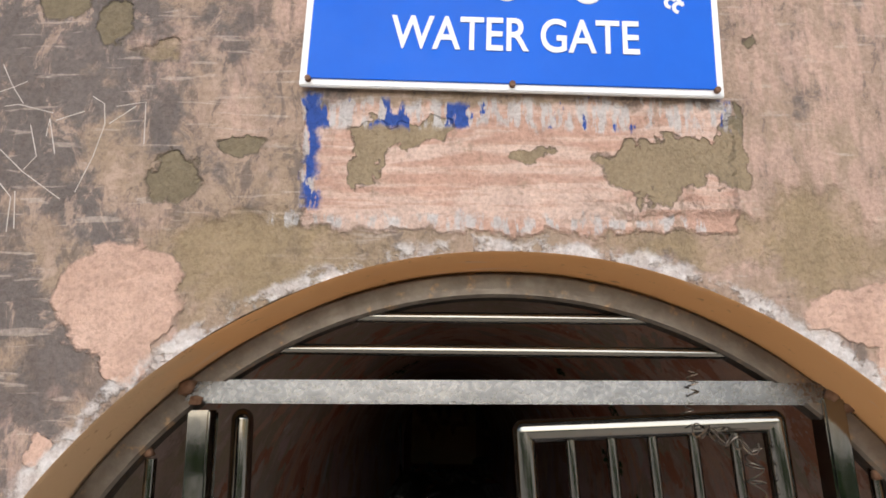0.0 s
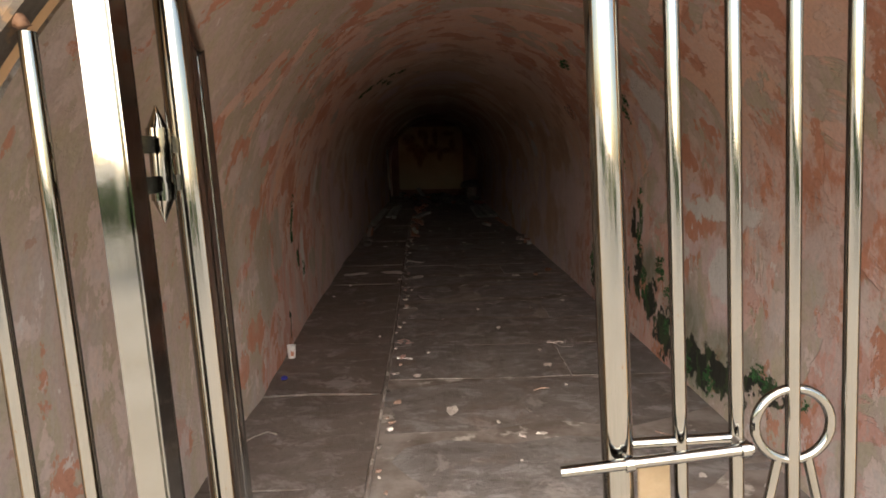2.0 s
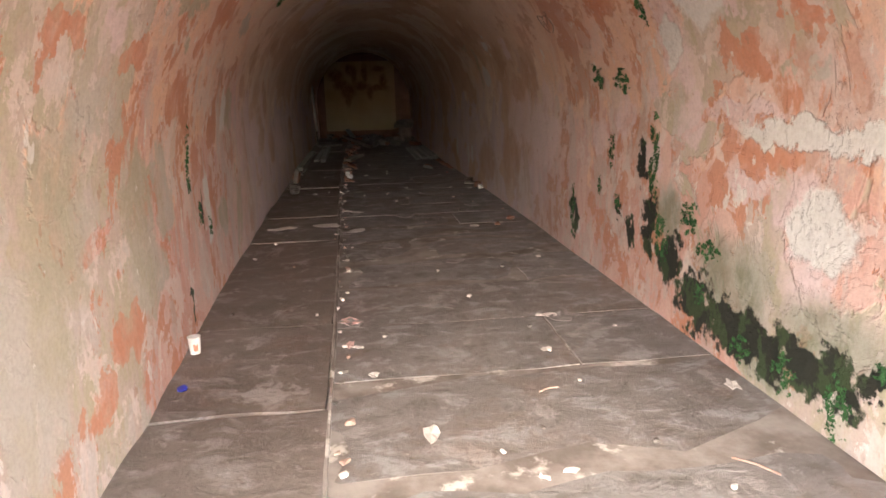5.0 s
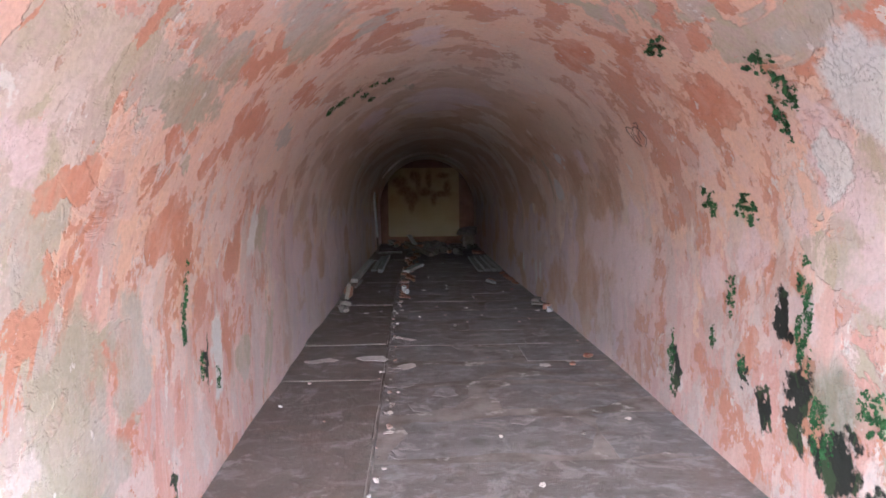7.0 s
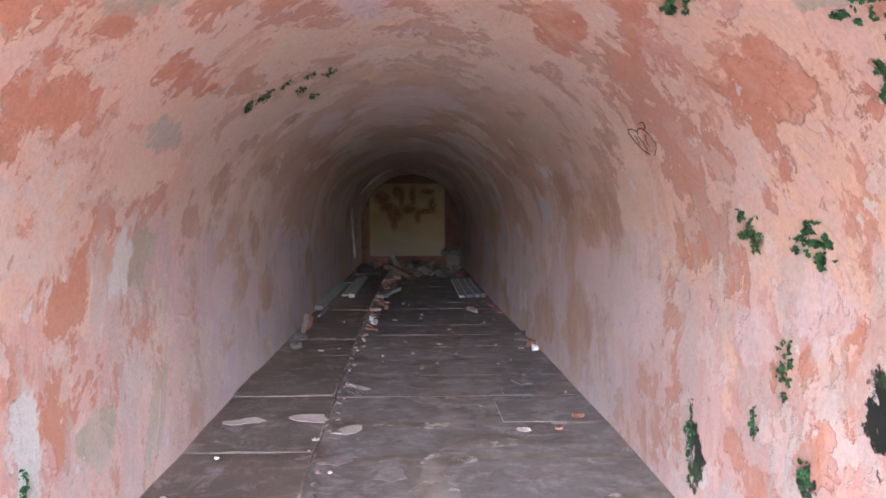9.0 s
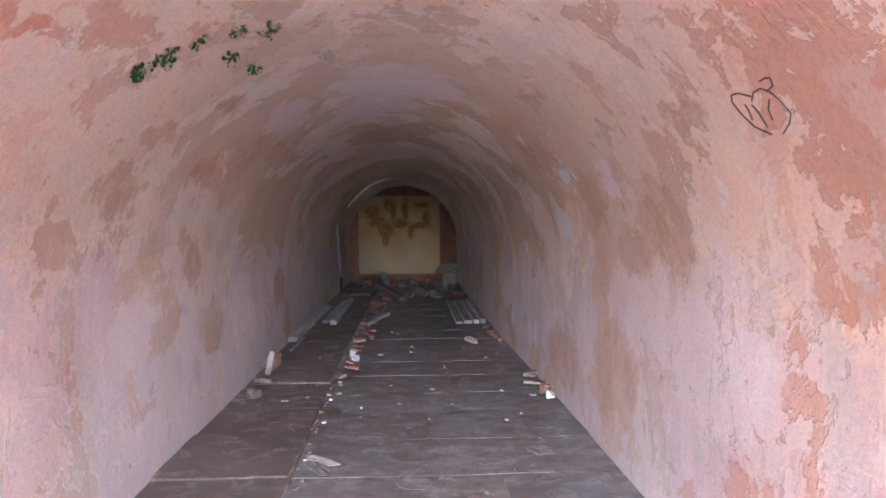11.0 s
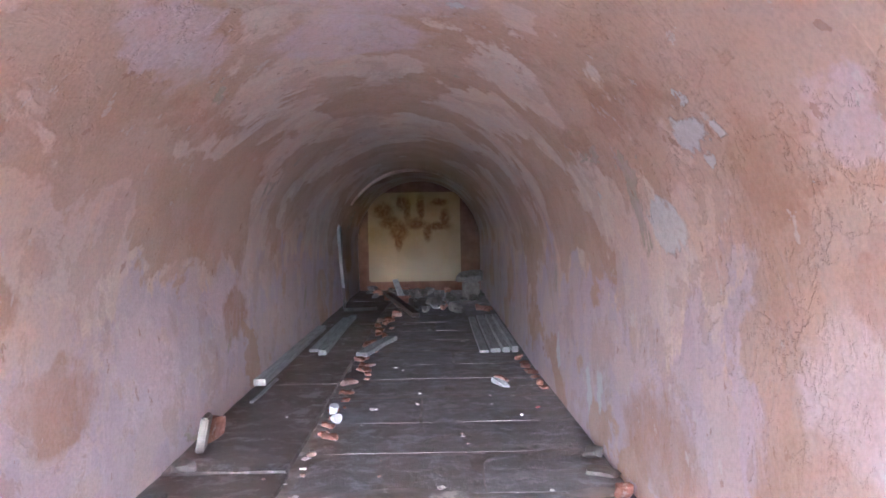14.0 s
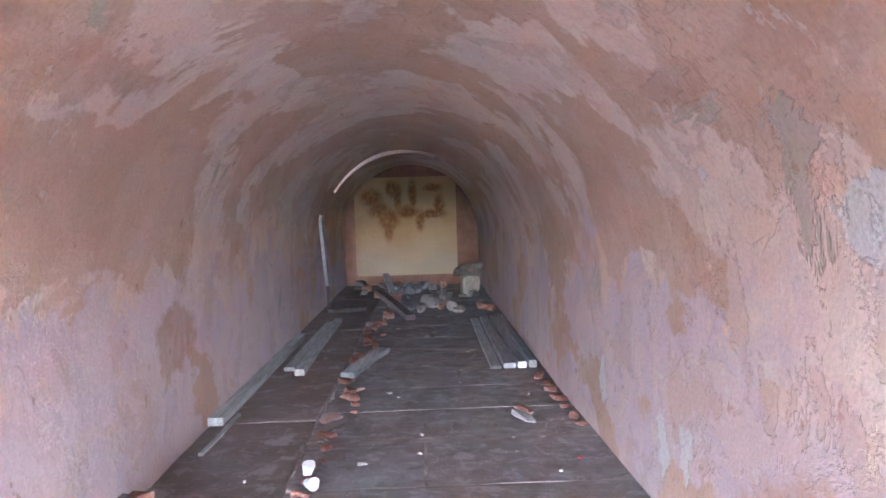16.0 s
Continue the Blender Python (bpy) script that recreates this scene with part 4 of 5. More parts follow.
# ---- the sign ----
def sign():
    w, h = 0.805, 0.47
    m = pose(-0.013, FRONT - 0.014, 2.243, 0, 1.4, 0)
    g = base("sign", (-0.013, FRONT - 0.014, 2.243), "blue enamel sign with white border lettered WATER GATE", "sign")
    smooth(part("plate", box(m @ pose(0, 0, h / 2), (w, 0.010, h), 0.002), M_WHITE, g, "white border plate"))
    smooth(part("field", box(m @ pose(0, -0.0065, h / 2), (w - 0.028, 0.004, h - 0.028), 0.001), M_BLUE, g, "blue enamel field"))
    cu = bpy.data.curves.new("lettering", "FONT")
    cu.body, cu.align_x, cu.size, cu.extrude = "WATER GATE", "CENTER", 0.101, 0.0008
    cu.offset = 0.0012
    tmp = new("lettering", cu)
    me = bpy.data.meshes.new_from_object(tmp.evaluated_get(bpy.context.evaluated_depsgraph_get()))
    bpy.data.objects.remove(tmp)
    xs = [v.co.x for v in me.vertices]
    k = 0.478 / (max(xs) - min(xs))
    ob = new("lettering", me)
    me.materials.append(M_WHITE)
    ob.parent = g
    ob.matrix_world = m @ pose(0.008, -0.0098, 0.083, 90, 0, 0) @ Matrix.Diagonal((k, 1, 1, 1))
    ob.matrix_parent_inverse = Matrix.Translation((0.013, -(FRONT - 0.014), -2.243))
    ob.matrix_basis = m @ pose(0.008, -0.0098, 0.083, 90, 0, 0) @ Matrix.Diagonal((k, 1, 1, 1))
    # strokes of the unreadable upper line
    for cx, r in ((-0.010, 0.020), (0.148, 0.022)):
        arc = [(cx + r * math.cos(a), -0.0095, 0.214 + r * 0.9 * math.sin(a)) for a in np.linspace(math.pi * 0.9, math.pi * 2.15, 18)]
        bm = sweep(arc, 0.0055, 6)
        bmesh.ops.scale(bm, vec=(1, 0.2, 1), verts=bm.verts, space=Matrix.Translation((0, 0.0095, 0)))
        bm.transform(m)
        part("stroke", bm, M_WHITE, g)
    for k, (dx, dz) in enumerate(((0.31, 0.196), (0.325, 0.186), (0.335, 0.205))):
        arc = [(dx + 0.010 * math.cos(a), -0.0095, dz + 0.010 * math.sin(a)) for a in np.linspace(0.5, 4.6, 12)]
        bm = sweep(arc, 0.004, 6)
        bmesh.ops.scale(bm, vec=(1, 0.2, 1), verts=bm.verts, space=Matrix.Translation((0, 0.0095, 0)))
        bm.transform(m)
        part("stroke", bm, M_WHITE, g)
    for x in (-0.385, 0.003, 0.388):
        bm = tube((x, -0.004, 0.012), (x, -0.014, 0.012), 0.006, 8)
        bm.transform(m)
        smooth(part("bolt", bm, M_RUST, g, "rusty bolt head"))
    settle(g)


sign()


# ---- rubbish and rubble on the floor ----
def cup(x, y, z, rz=0):
    g = base("paper_cup", (x, y, z), "white paper cup with red print standing on the floor", "cup")
    prof_ = [(0.024, 0.0), (0.0245, 0.004), (0.031, 0.088), (0.0335, 0.09), (0.0335, 0.093), (0.031, 0.094), (0.0235, 0.008), (0.0, 0.008)]
    bm = bmesh.new()
    n, rows = 24, []
    for r, zz in prof_:
        rows.append([bm.verts.new((x + max(r, 0.0005) * math.cos(k * 2 * math.pi / n), y + max(r, 0.0005) * math.sin(k * 2 * math.pi / n), z + zz)) for k in range(n)])
    for a, b in zip(rows, rows[1:]):
        for k in range(n):
            bm.faces.new((a[k], a[(k + 1) % n], b[(k + 1) % n], b[k]))
    smooth(part("cup_body", bm, M_CUP, g))
    bm = bmesh.new()
    a0 = radians(-130 + rz)
    for i in range(7):
        a = a0 + i * 0.13
        bm.verts.new((x + 0.0268 * math.cos(a), y + 0.0268 * math.sin(a), z + 0.022 + 0.004 * math.sin(i * 2.1)))
        bm.verts.new((x + 0.0298 * math.cos(a), y + 0.0298 * math.sin(a), z + 0.056 + 0.006 * math.sin(i * 1.3)))
    bm.verts.ensure_lookup_table()
    for i in range(6):
        bm.faces.new((bm.verts[2 * i], bm.verts[2 * i + 2], bm.verts[2 * i + 3], bm.verts[2 * i + 1]))
    part("print", bm, M_CUPRED, g, "red printed mark")


def scrap(x, y, z, w, d, seed, material, name="paper_scrap", label="torn dirty paper scrap lying on the slabs", category="paper"):
    """A torn, curled scrap with thickness."""
    rng = random.Random(seed)
    n = 11
    bm = bmesh.new()
    c0 = bm.verts.new((0, 0, 0.006))
    c1 = bm.verts.new((0, 0, 0.002))
    up, dn = [], []
    for k in range(n):
        a = k * 2 * math.pi / n
        r = rng.uniform(0.65, 1.1)
        zz = rng.uniform(0.002, 0.014)
        up.append(bm.verts.new((w / 2 * r * math.cos(a), d / 2 * r * math.sin(a), zz + 0.002)))
        dn.append(bm.verts.new((w / 2 * r * math.cos(a), d / 2 * r * math.sin(a), zz)))
    for k in range(n):
        q = (k + 1) % n
        bm.faces.new((c0, up[k], up[q]))
        bm.faces.new((c1, dn[q], dn[k]))
        bm.faces.new((up[k], dn[k], dn[q], up[q]))
    ob = part(name, bm, material)
    ob.matrix_world = pose(x, y, z, 0, 0, rng.uniform(0, 360))
    return tagged(ob, label, category)


def stone(name, x, y, z, size, seed, material, label, category, tilt=(0, 0), rough=0.25, group=""):
    rng = random.Random(seed)
    ob = smooth(part(name, rock(size, rng, rough, 2), material), 30)
    ob.matrix_world = pose(x, y, z, tilt[0], tilt[1], rng.uniform(0, 360))
    return tagged(ob, label, category, group)


def plank(a, b, w, t, material, label, name="plank", group=""):
    """A sawn plank from a to b (its underside), slightly warped and chipped."""
    a, b = Vector(a), Vector(b)
    d = b - a
    u = Vector((d.y, -d.x, 0)).normalized()
    v = u.cross(d).normalized()
    v = v if v.z > 0 else -v
    bm = bmesh.new()
    rows = []
    for k in range(9):
        f = k / 8
        p = a + d * f + v * (0.006 * math.sin(f * 3 + a.x)) + u * (0.004 * math.sin(f * 5 + a.y))
        c = 0.004
        rows.append([bm.verts.new(p + u * (w * i) + v * j) for i, j in ((-0.5 + c / w, 0), (0.5 - c / w, 0), (0.5, c), (0.5, t - c), (0.5 - c / w, t), (-0.5 + c / w, t), (-0.5, t - c), (-0.5, c))])
    for p, q in zip(rows, rows[1:]):
        for k in range(8):
            bm.faces.new((p[k], p[(k + 1) % 8], q[(k + 1) % 8], q[k]))
    bm.faces.new(rows[0][::-1])
    bm.faces.new(rows[-1])
    bmesh.ops.recalc_face_normals(bm, faces=bm.faces)
    return tagged(smooth(part(name, bm, material), 30), label, "plank", group)


for args in (
    (-1.225, 5.27, RISE, 40),
):
    cup(*args)

# papers and scraps: x, y, width, depth, material
SCRAPS = [(-0.45, 5.29, 0.11, 0.05, M_PINKPAPER), (-0.41, 5.25, 0.10, 0.035, M_PAPER), (-0.335, 4.89, 0.07, 0.06, M_PAPER), (-0.13, 4.31, 0.15, 0.08, M_PAPER), (0.54, 5.045, 0.07, 0.06, M_PAPER),
          (0.67, 5.55, 0.14, 0.07, M_PAPER), (0.72, 8.2, 0.12, 0.09, M_PAPER), (-0.45, 5.66, 0.12, 0.16, M_PINKPAPER), (1.22, 4.5, 0.11, 0.07, M_PAPER), (0.22, 3.95, 0.03, 0.05, M_PAPER), (0.32, 3.98, 0.06, 0.045, M_PAPER),
          (-0.48, 6.75, 0.07, 0.05, M_PAPER), (-0.50, 7.1, 0.06, 0.06, M_PAPER), (-0.47, 9.3, 0.10, 0.3, M_PAPER), (-0.60, 8.0, 0.05, 0.05, M_PAPER), (1.0, 6.9, 0.05, 0.04, M_PAPER), (0.3, 6.0, 0.05, 0.04, M_PAPER),
          (-0.28, 12.58, 0.08, 0.05, M_PAPER), (-0.60, 11.5, 0.07, 0.05, M_PAPER), (-0.95, 10.6, 0.06, 0.04, M_PAPER), (1.1, 10.75, 0.07, 0.05, M_PAPER), (0.25, 11.0, 0.06, 0.05, M_PAPER), (-0.2, 14.1, 0.05, 0.05, M_PAPER),
          (0.55, 15.6, 0.05, 0.04, M_PAPER), (-0.55, 10.9, 0.06, 0.05, M_PAPER), (1.2, 3.4, 0.06, 0.05, M_PAPER), (0.95, 3.5, 0.05, 0.04, M_PAPER), (-0.93, 2.9, 0.05, 0.04, M_PAPER), (-0.75, 3.1, 0.05, 0.03, M_PAPER)]
for k, (x, y, w, d, mat) in enumerate(SCRAPS):
    scrap(x, y, RISE if x < lerp(STRIP, y) else 0.003, w, d, 100 + k, mat)
for k, (x, y, w, d) in enumerate(((-1.13, 8.35, 0.17, 0.30), (-0.72, 8.4, 0.20, 0.34), (-0.42, 8.25, 0.15, 0.25))):
    scrap(x, y, RISE + 0.004 if x < lerp(STRIP, y) else 0.004, w, d, 300 + k, M_PAPER, "lime_splash", "pale lime mortar splash dried on the slab", "mortar splash")

bm = tube((0, 0, 0), (0, 0, 0.014), 0.021, 18)
cap_ob = tagged(smooth(part("bottle_cap", bm, M_CAPBLUE)), "dark blue plastic bottle cap on the floor", "bottle cap")
cap_ob.matrix_world = pose(-1.18, 4.83, RISE + 0.002, 12, 0, 0)
bm = sweep([(0, 0, 0.006), (0.05, 0.04, 0.012), (0.12, 0.05, 0.02), (0.16, 0.02, 0.012), (0.17, 0.06, 0.006)], 0.004, 6)
straw = tagged(smooth(part("dry_stalk", bm, M_LIMESTONE)), "pale dry stalk bent on the floor", "stalk")
straw.matrix_world = pose(-1.17, 3.9, RISE + 0.004, 0, 0, 20)
for k, (x, y, l, a) in enumerate(((-0.42, 2.75, 0.12, 75), (0.42, 4.6, 0.10, 20), (0.95, 3.9, 0.16, -50))):
    bm = sweep([(-l / 2, 0, 0.006), (0, 0.006, 0.01), (l / 2, 0, 0.005)], 0.004, 6)
    ob = tagged(smooth(part("wood_splinter", bm, M_STONE)), "small pinkish wood splinter on the slabs", "splinter")
    ob.matrix_world = pose(x, y, 0.004, 0, 0, a)

# white cups thrown by the rubble line
for x, y, tilt in ((-0.555, 12.28, 80), (-0.575, 12.40, 20)):
    g = base("crushed_cup", (x, y, 0.02), "crushed bluish-white disposable cup beside the rubble", "cup")
    bm = tube((0, 0, 0), (0, 0, 0.07), 0.024, 16, 0.036)
    for v in bm.verts:
        v.co.x *= 1 + 0.25 * noise.noise(v.co * 30 + Vector((x * 9, 0, 0)))
    bm.transform(pose(x, y, 0.035, tilt, 0, 40))
    smooth(part("cup_body", bm, M_WHITE, g))
stone("plastic_wrapper", 1.235, 10.68, 0.0, (0.10, 0.08, 0.06), 5, M_WHITE, "crumpled bluish-white plastic wrapper by the wall", "wrapper", rough=0.6)
scrap(1.03, 12.55, 0.004, 0.05, 0.03, 77, M_RED, "red_wrapper", "small red wrapper on the floor", "wrapper")

# stone pieces standing by the left wall
ob = tagged(smooth(part("stone_fragment", box(pose(0, 0, 0.12), (0.05, 0.15, 0.24), 0.012), M_LIMESTONE), 30), "pale broken stone slab leaning on the wall", "stone")
ob.matrix_world = pose(-1.31, 11.62, RISE, 0, 12, 8)
ob = tagged(smooth(part("brick", rock((0.10, 0.22, 0.17), random.Random(8), 0.15), M_BRICK), 30), "dark red broken brick against the wall", "brick")
ob.matrix_world = pose(-1.32, 11.86, RISE, 0, 6, -6)
stone("stone_fragment", -1.28, 11.25, RISE, (0.12, 0.14, 0.07), 21, M_GREYSTONE, "grey stone fragment at the foot of the wall", "stone")
stone("stone_fragment", 1.21, 11.45, 0.0, (0.13, 0.12, 0.06), 22, M_LIMESTONE, "pale stone chip at the foot of the wall", "stone")
stone("stone_fragment", 1.20, 11.15, 0.0, (0.16, 0.2, 0.05), 23, M_LIMESTONE, "grey crumbled mortar at the foot of the wall", "stone")
stone("brick", 1.22, 10.85, 0.0, (0.10, 0.10, 0.08), 24, M_BRICK, "rust red brick lump at the wall", "brick")
stone("stone_fragment", 0.80, 13.35, 0.0, (0.20, 0.09, 0.05), 25, M_WOOD, "flat pale stone chip on the floor", "stone", (0, 8))
stone("stone_fragment", 0.83, 13.45, 0.0, (0.14, 0.10, 0.06), 26, M_BRICK, "reddish stone chip on the floor", "stone")
stone("brick", 0.95, 8.22, 0.0, (0.07, 0.05, 0.035), 27, M_BRICK, "small red brick chip on the floor", "brick")
stone("brick", 1.13, 8.45, 0.0, (0.08, 0.07, 0.04), 28, M_BRICK, "small red brick chip by the wall", "brick")
stone("stone_fragment", -1.22, 10.75, RISE, (0.12, 0.12, 0.08), 29, M_GREYSTONE, "grey stone lump at the foot of the wall", "stone")
rng = random.Random(31)
for k in range(9):
    y = 13.2 + k * 0.17 + rng.uniform(-0.05, 0.05)
    stone("rubble", lerp(RIGHT, y) - rng.uniform(0.06, 0.13), y, 0.0, (rng.uniform(0.05, 0.11), rng.uniform(0.05, 0.12), rng.uniform(0.03, 0.06)), 400 + k, M_BRICK, "dark red rubble along the foot of the wall", "rubble", group="rubble by the wall")

# rubble along the raised strip
for k in range(46):
    y = 11.6 + (k / 46) ** 0.9 * 7.0 + rng.uniform(-0.08, 0.08)
    wide = 0.06 if y < 13 else 0.13
    s = rng.uniform(0.04, 0.10) * (0.7 if y < 13 else 1.25)
    stone("rubble", lerp(STRIP, y) + 0.06 + rng.uniform(-0.03, wide * 1.6), y, 0.0, (s * rng.uniform(0.8, 1.9), s, s * 0.6), 500 + k, M_BRICK if rng.random() < 0.72 else M_STONE,
          "broken red brick rubble beside the raised slabs", "rubble", group="rubble along the strip")
# small crumbs along the joint nearer the gate
for k in range(60):
    y = 3.0 + k * 0.145 + rng.uniform(-0.1, 0.1)
    s = rng.uniform(0.012, 0.035)
    stone("pebble", lerp(STRIP, y) + rng.uniform(0.01, 0.09), y, 0.0, (s * 1.4, s, s * 0.6), 700 + k, rng.choice((M_PAPER, M_STONE, M_GREYSTONE)), "small mortar crumb along the floor joint", "pebble", group="crumbs along the joint")
for k in range(60):
    y = rng.uniform(2.6, 14.0)
    x = rng.uniform(lerp(LEFT, y) + 0.1, lerp(RIGHT, y) - 0.1)
    s = rng.uniform(0.010, 0.026)
    stone("pebble", x, y, RISE if x < lerp(STRIP, y) else 0.0, (s * 1.3, s, s * 0.6), 800 + k, rng.choice((M_PAPER, M_STONE, M_GREYSTONE)), "small stone crumb on the slabs", "pebble", group="crumbs on the floor")

# planks and timbers
P = "grey weathered plank lying along the wall"
plank((-1.385, 13.3, RISE + 0.02), (-1.36, 16.4, RISE + 0.02), 0.11, 0.06, M_WOOD, P, group="planks by the left wall")
plank((-1.20, 14.9, RISE + 0.01), (-1.17, 17.4, RISE + 0.01), 0.10, 0.035, M_WOOD, P, group="planks by the left wall")
plank((-1.065, 14.7, RISE + 0.01), (-1.075, 17.5, RISE + 0.01), 0.09, 0.06, M_WOOD, P, group="planks by the left wall")
plank((-1.30, 12.75, RISE + 0.01), (-1.27, 13.5, RISE + 0.01), 0.03, 0.02, M_WOOD, "thin grey lath on the slabs")
plank((-0.60, 14.5, 0.05), (-0.34, 15.5, 0.05), 0.13, 0.05, M_WOOD, "broken grey board lying on the rubble")
for x, w, t in ((0.76, 0.10, 0.03), (0.89, 0.11, 0.05), (1.01, 0.08, 0.06), (1.11, 0.07, 0.07)):
    plank((x, 14.8 + 0.1 * w, 0.004), (x - 0.0, 17.6, 0.004), w, t, M_WOOD, P, group="planks by the right wall")
plank((-0.10, 17.5, 0.05), (-0.70, 19.85, 0.12), 0.12, 0.07, M_DARKWOOD, "dark wooden beam lying across the rubble", "beam")
plank((-0.45, 20.0, 0.03), (-0.70, 21.85, 0.25), 0.12, 0.03, M_WOOD, "pale board propped towards the end panel")
plank((-1.40, 18.75, RISE), (-1.46, 18.70, 1.48), 0.03, 0.05, M_DARKWOOD, "dark wooden stake leaning on the wall", "stake")
plank((-1.38, 18.62, 0.42), (-1.44, 18.45, 1.50), 0.05, 0.03, M_WOOD, "pale board leaning against the dark stake", "leaning_board")
plank((-1.36, 18.55, 0.04), (-0.80, 18.53, 0.04), 0.10, 0.05, M_GREYSTONE, "dark timber step across the strip", "timber")
plank((-0.75, 21.6, 0.02), (0.05, 21.7, 0.02), 0.30, 0.02, M_WOOD, "bluish grey sheet lying below the end panel", "sheet")
# heap at the end
for k in range(70):
    y = rng.uniform(18.3, 21.9)
    x = rng.uniform(-0.6, 1.12) if y < 20 else rng.uniform(-1.2, 1.12)
    s = rng.uniform(0.06, 0.19)
    stone("rubble", x, y, 0.0, (s * rng.uniform(1, 1.9), s, s * rng.uniform(0.5, 1.0)), 900 + k, rng.choice((M_BRICK, M_GREYSTONE, M_GREYSTONE, M_GREYSTONE)), "broken brick and stone rubble before the end panel", "rubble", group="rubble heap at the end")
ob = tagged(smooth(part("stone_block", box(pose(0, 0, 0.18), (0.30, 0.26, 0.36), 0.03), M_LIMESTONE)), "pinkish dressed stone block standing on the floor", "stone block")
ob.matrix_world = pose(0.88, 20.1, 0.0, 0, 0, 10)
ob = tagged(smooth(part("stone_slab", rock((0.52, 0.40, 0.24), random.Random(61), 0.15), M_GREYSTONE)), "dark grey stone slab resting on the block", "stone")
ob.matrix_world = pose(0.86, 20.1, 0.35)


# moss growing on the plaster
def moss(name_y, z, half_y, half_z, side, seed, count=130):
    """Ragged tuft of tiny leaves on the wall; half sizes along and up the wall."""
    rng = random.Random(seed)
    verts, faces = [], []
    for _ in range(count):
        a, r = rng.uniform(0, 2 * math.pi), math.sqrt(rng.random())
        u, v = r * math.cos(a), r * math.sin(a)
        if noise.noise(Vector((u * 2.6 + 3, v * 2.6, seed))) + 0.35 * noise.noise(Vector((u * 7, v * 7, seed))) < 0.42 * r - 0.12:
            continue
        y, zz = name_y + u * half_y, z + v * half_z
        lo, hi = (0.0, 1.0)
        s = None
        for _k in range(22):
            mid = (lo + hi) / 2
            if profile(y, side * (2 - 2 * mid)).z < zz:
                lo = mid
            else:
                hi = mid
        p = profile(y, side * (2 - 2 * lo))
        n = (Vector(((lerp(LEFT, y) + lerp(RIGHT, y)) / 2, y, min(p.z, 1.0))) - p).normalized()
        p = p + n * (rng.uniform(0.001, 0.016) - wavy(p))
        t = Vector((0, 1, 0))
        b = n.cross(t)
        k = rng.uniform(0.004, 0.011)
        th = rng.uniform(0, 6.28)
        d1 = (t * math.cos(th) + b * math.sin(th)) * k + n * rng.uniform(-0.2, 0.5) * k
        d2 = (b * math.cos(th) - t * math.sin(th)) * k * 0.6 + n * rng.uniform(-0.2, 0.5) * k
        i = len(verts)
        verts += [tuple(p - d1), tuple(p + d2), tuple(p + d1), tuple(p - d2)]
        faces.append((i, i + 1, i + 2, i + 3))
    me = bpy.data.meshes.new("moss_patch")
    me.from_pydata(verts, [], faces)
    me.materials.append(M_MOSS)
    tagged(new("moss_patch", me), "dark green moss tuft growing on the plaster", "moss", "moss on the tunnel walls", "stuff")


MOSS_AT = [(6.46, 1.36, 0.06, 0.08, 1, 300), (6.08, 1.32, 0.09, 0.06, 1, 340), (6.25, 0.88, 0.04, 0.09, 1, 190), (5.58, 0.88, 0.05, 0.20, 1, 480), (5.45, 0.46, 0.06, 0.12, 1, 300), (5.48, 1.90, 0.08, 0.03, 1, 200), (5.43, 1.79, 0.05, 0.06, 1, 240),
           (5.56, 1.69, 0.03, 0.07, 1, 160), (6.05, 2.09, 0.13, 0.025, 1, 200), (7.0, 0.36, 0.035, 0.15, 1, 260), (6.45, 0.62, 0.025, 0.05, 1, 70), (6.1, 0.55, 0.03, 0.05, 1, 80), (5.15, 0.62, 0.07, 0.07, 1, 260), (4.95, 0.50, 0.08, 0.06, 1, 220), (5.0, 0.26, 0.04, 0.05, 1, 70),
           (4.6, 0.12, 0.06, 0.05, 1, 90), (4.3, 0.14, 0.06, 0.08, 1, 120), (4.0, 0.14, 0.06, 0.10, 1, 160), (3.75, 0.36, 0.10, 0.04, 1, 120), (3.45, 0.36, 0.05, 0.05, 1, 90), (5.76, 0.95, 0.02, 0.16, -1, 220), (6.0, 0.63, 0.02, 0.06, -1, 60), (6.25, 0.50, 0.02, 0.05, -1, 60),
           (7.93, 2.11, 0.06, 0.035, -1, 160), (7.86, 2.04, 0.05, 0.03, -1, 130), (8.38, 2.23, 0.08, 0.015, -1, 110), (8.68, 2.26, 0.09, 0.015, -1, 110), (8.28, 2.33, 0.10, 0.015, -1, 120), (8.0, 2.20, 0.04, 0.02, -1, 60), (8.12, 2.28, 0.05, 0.015, -1, 60)]
for k, (y, z, hy, hz, side, n) in enumerate(MOSS_AT):
    moss(y, z, hy * 1.35, hz * 1.35, side, 40 + k, n * 5)


# flat lime splashes beside the joint
for k, (x, y, w, d) in enumerate(((-0.44, 5.64, 0.13, 0.20), (-0.30, 7.2, 0.14, 0.26), (-0.42, 6.4, 0.10, 0.16), (-0.12, 7.5, 0.20, 0.22), (-0.45, 7.7, 0.12, 0.22), (-0.50, 8.15, 0.10, 0.16), (0.35, 6.9, 0.14, 0.18), (0.75, 5.5, 0.18, 0.14), (-0.48, 9.2, 0.12, 0.3), (0.1, 8.9, 0.25, 0.2), (0.9, 9.4, 0.2, 0.16))):
    scrap(x, y, 0.003, w, d, 340 + k, M_SPLASH, "lime_splash", "pale grey lime splash dried on the slabs", "mortar splash")

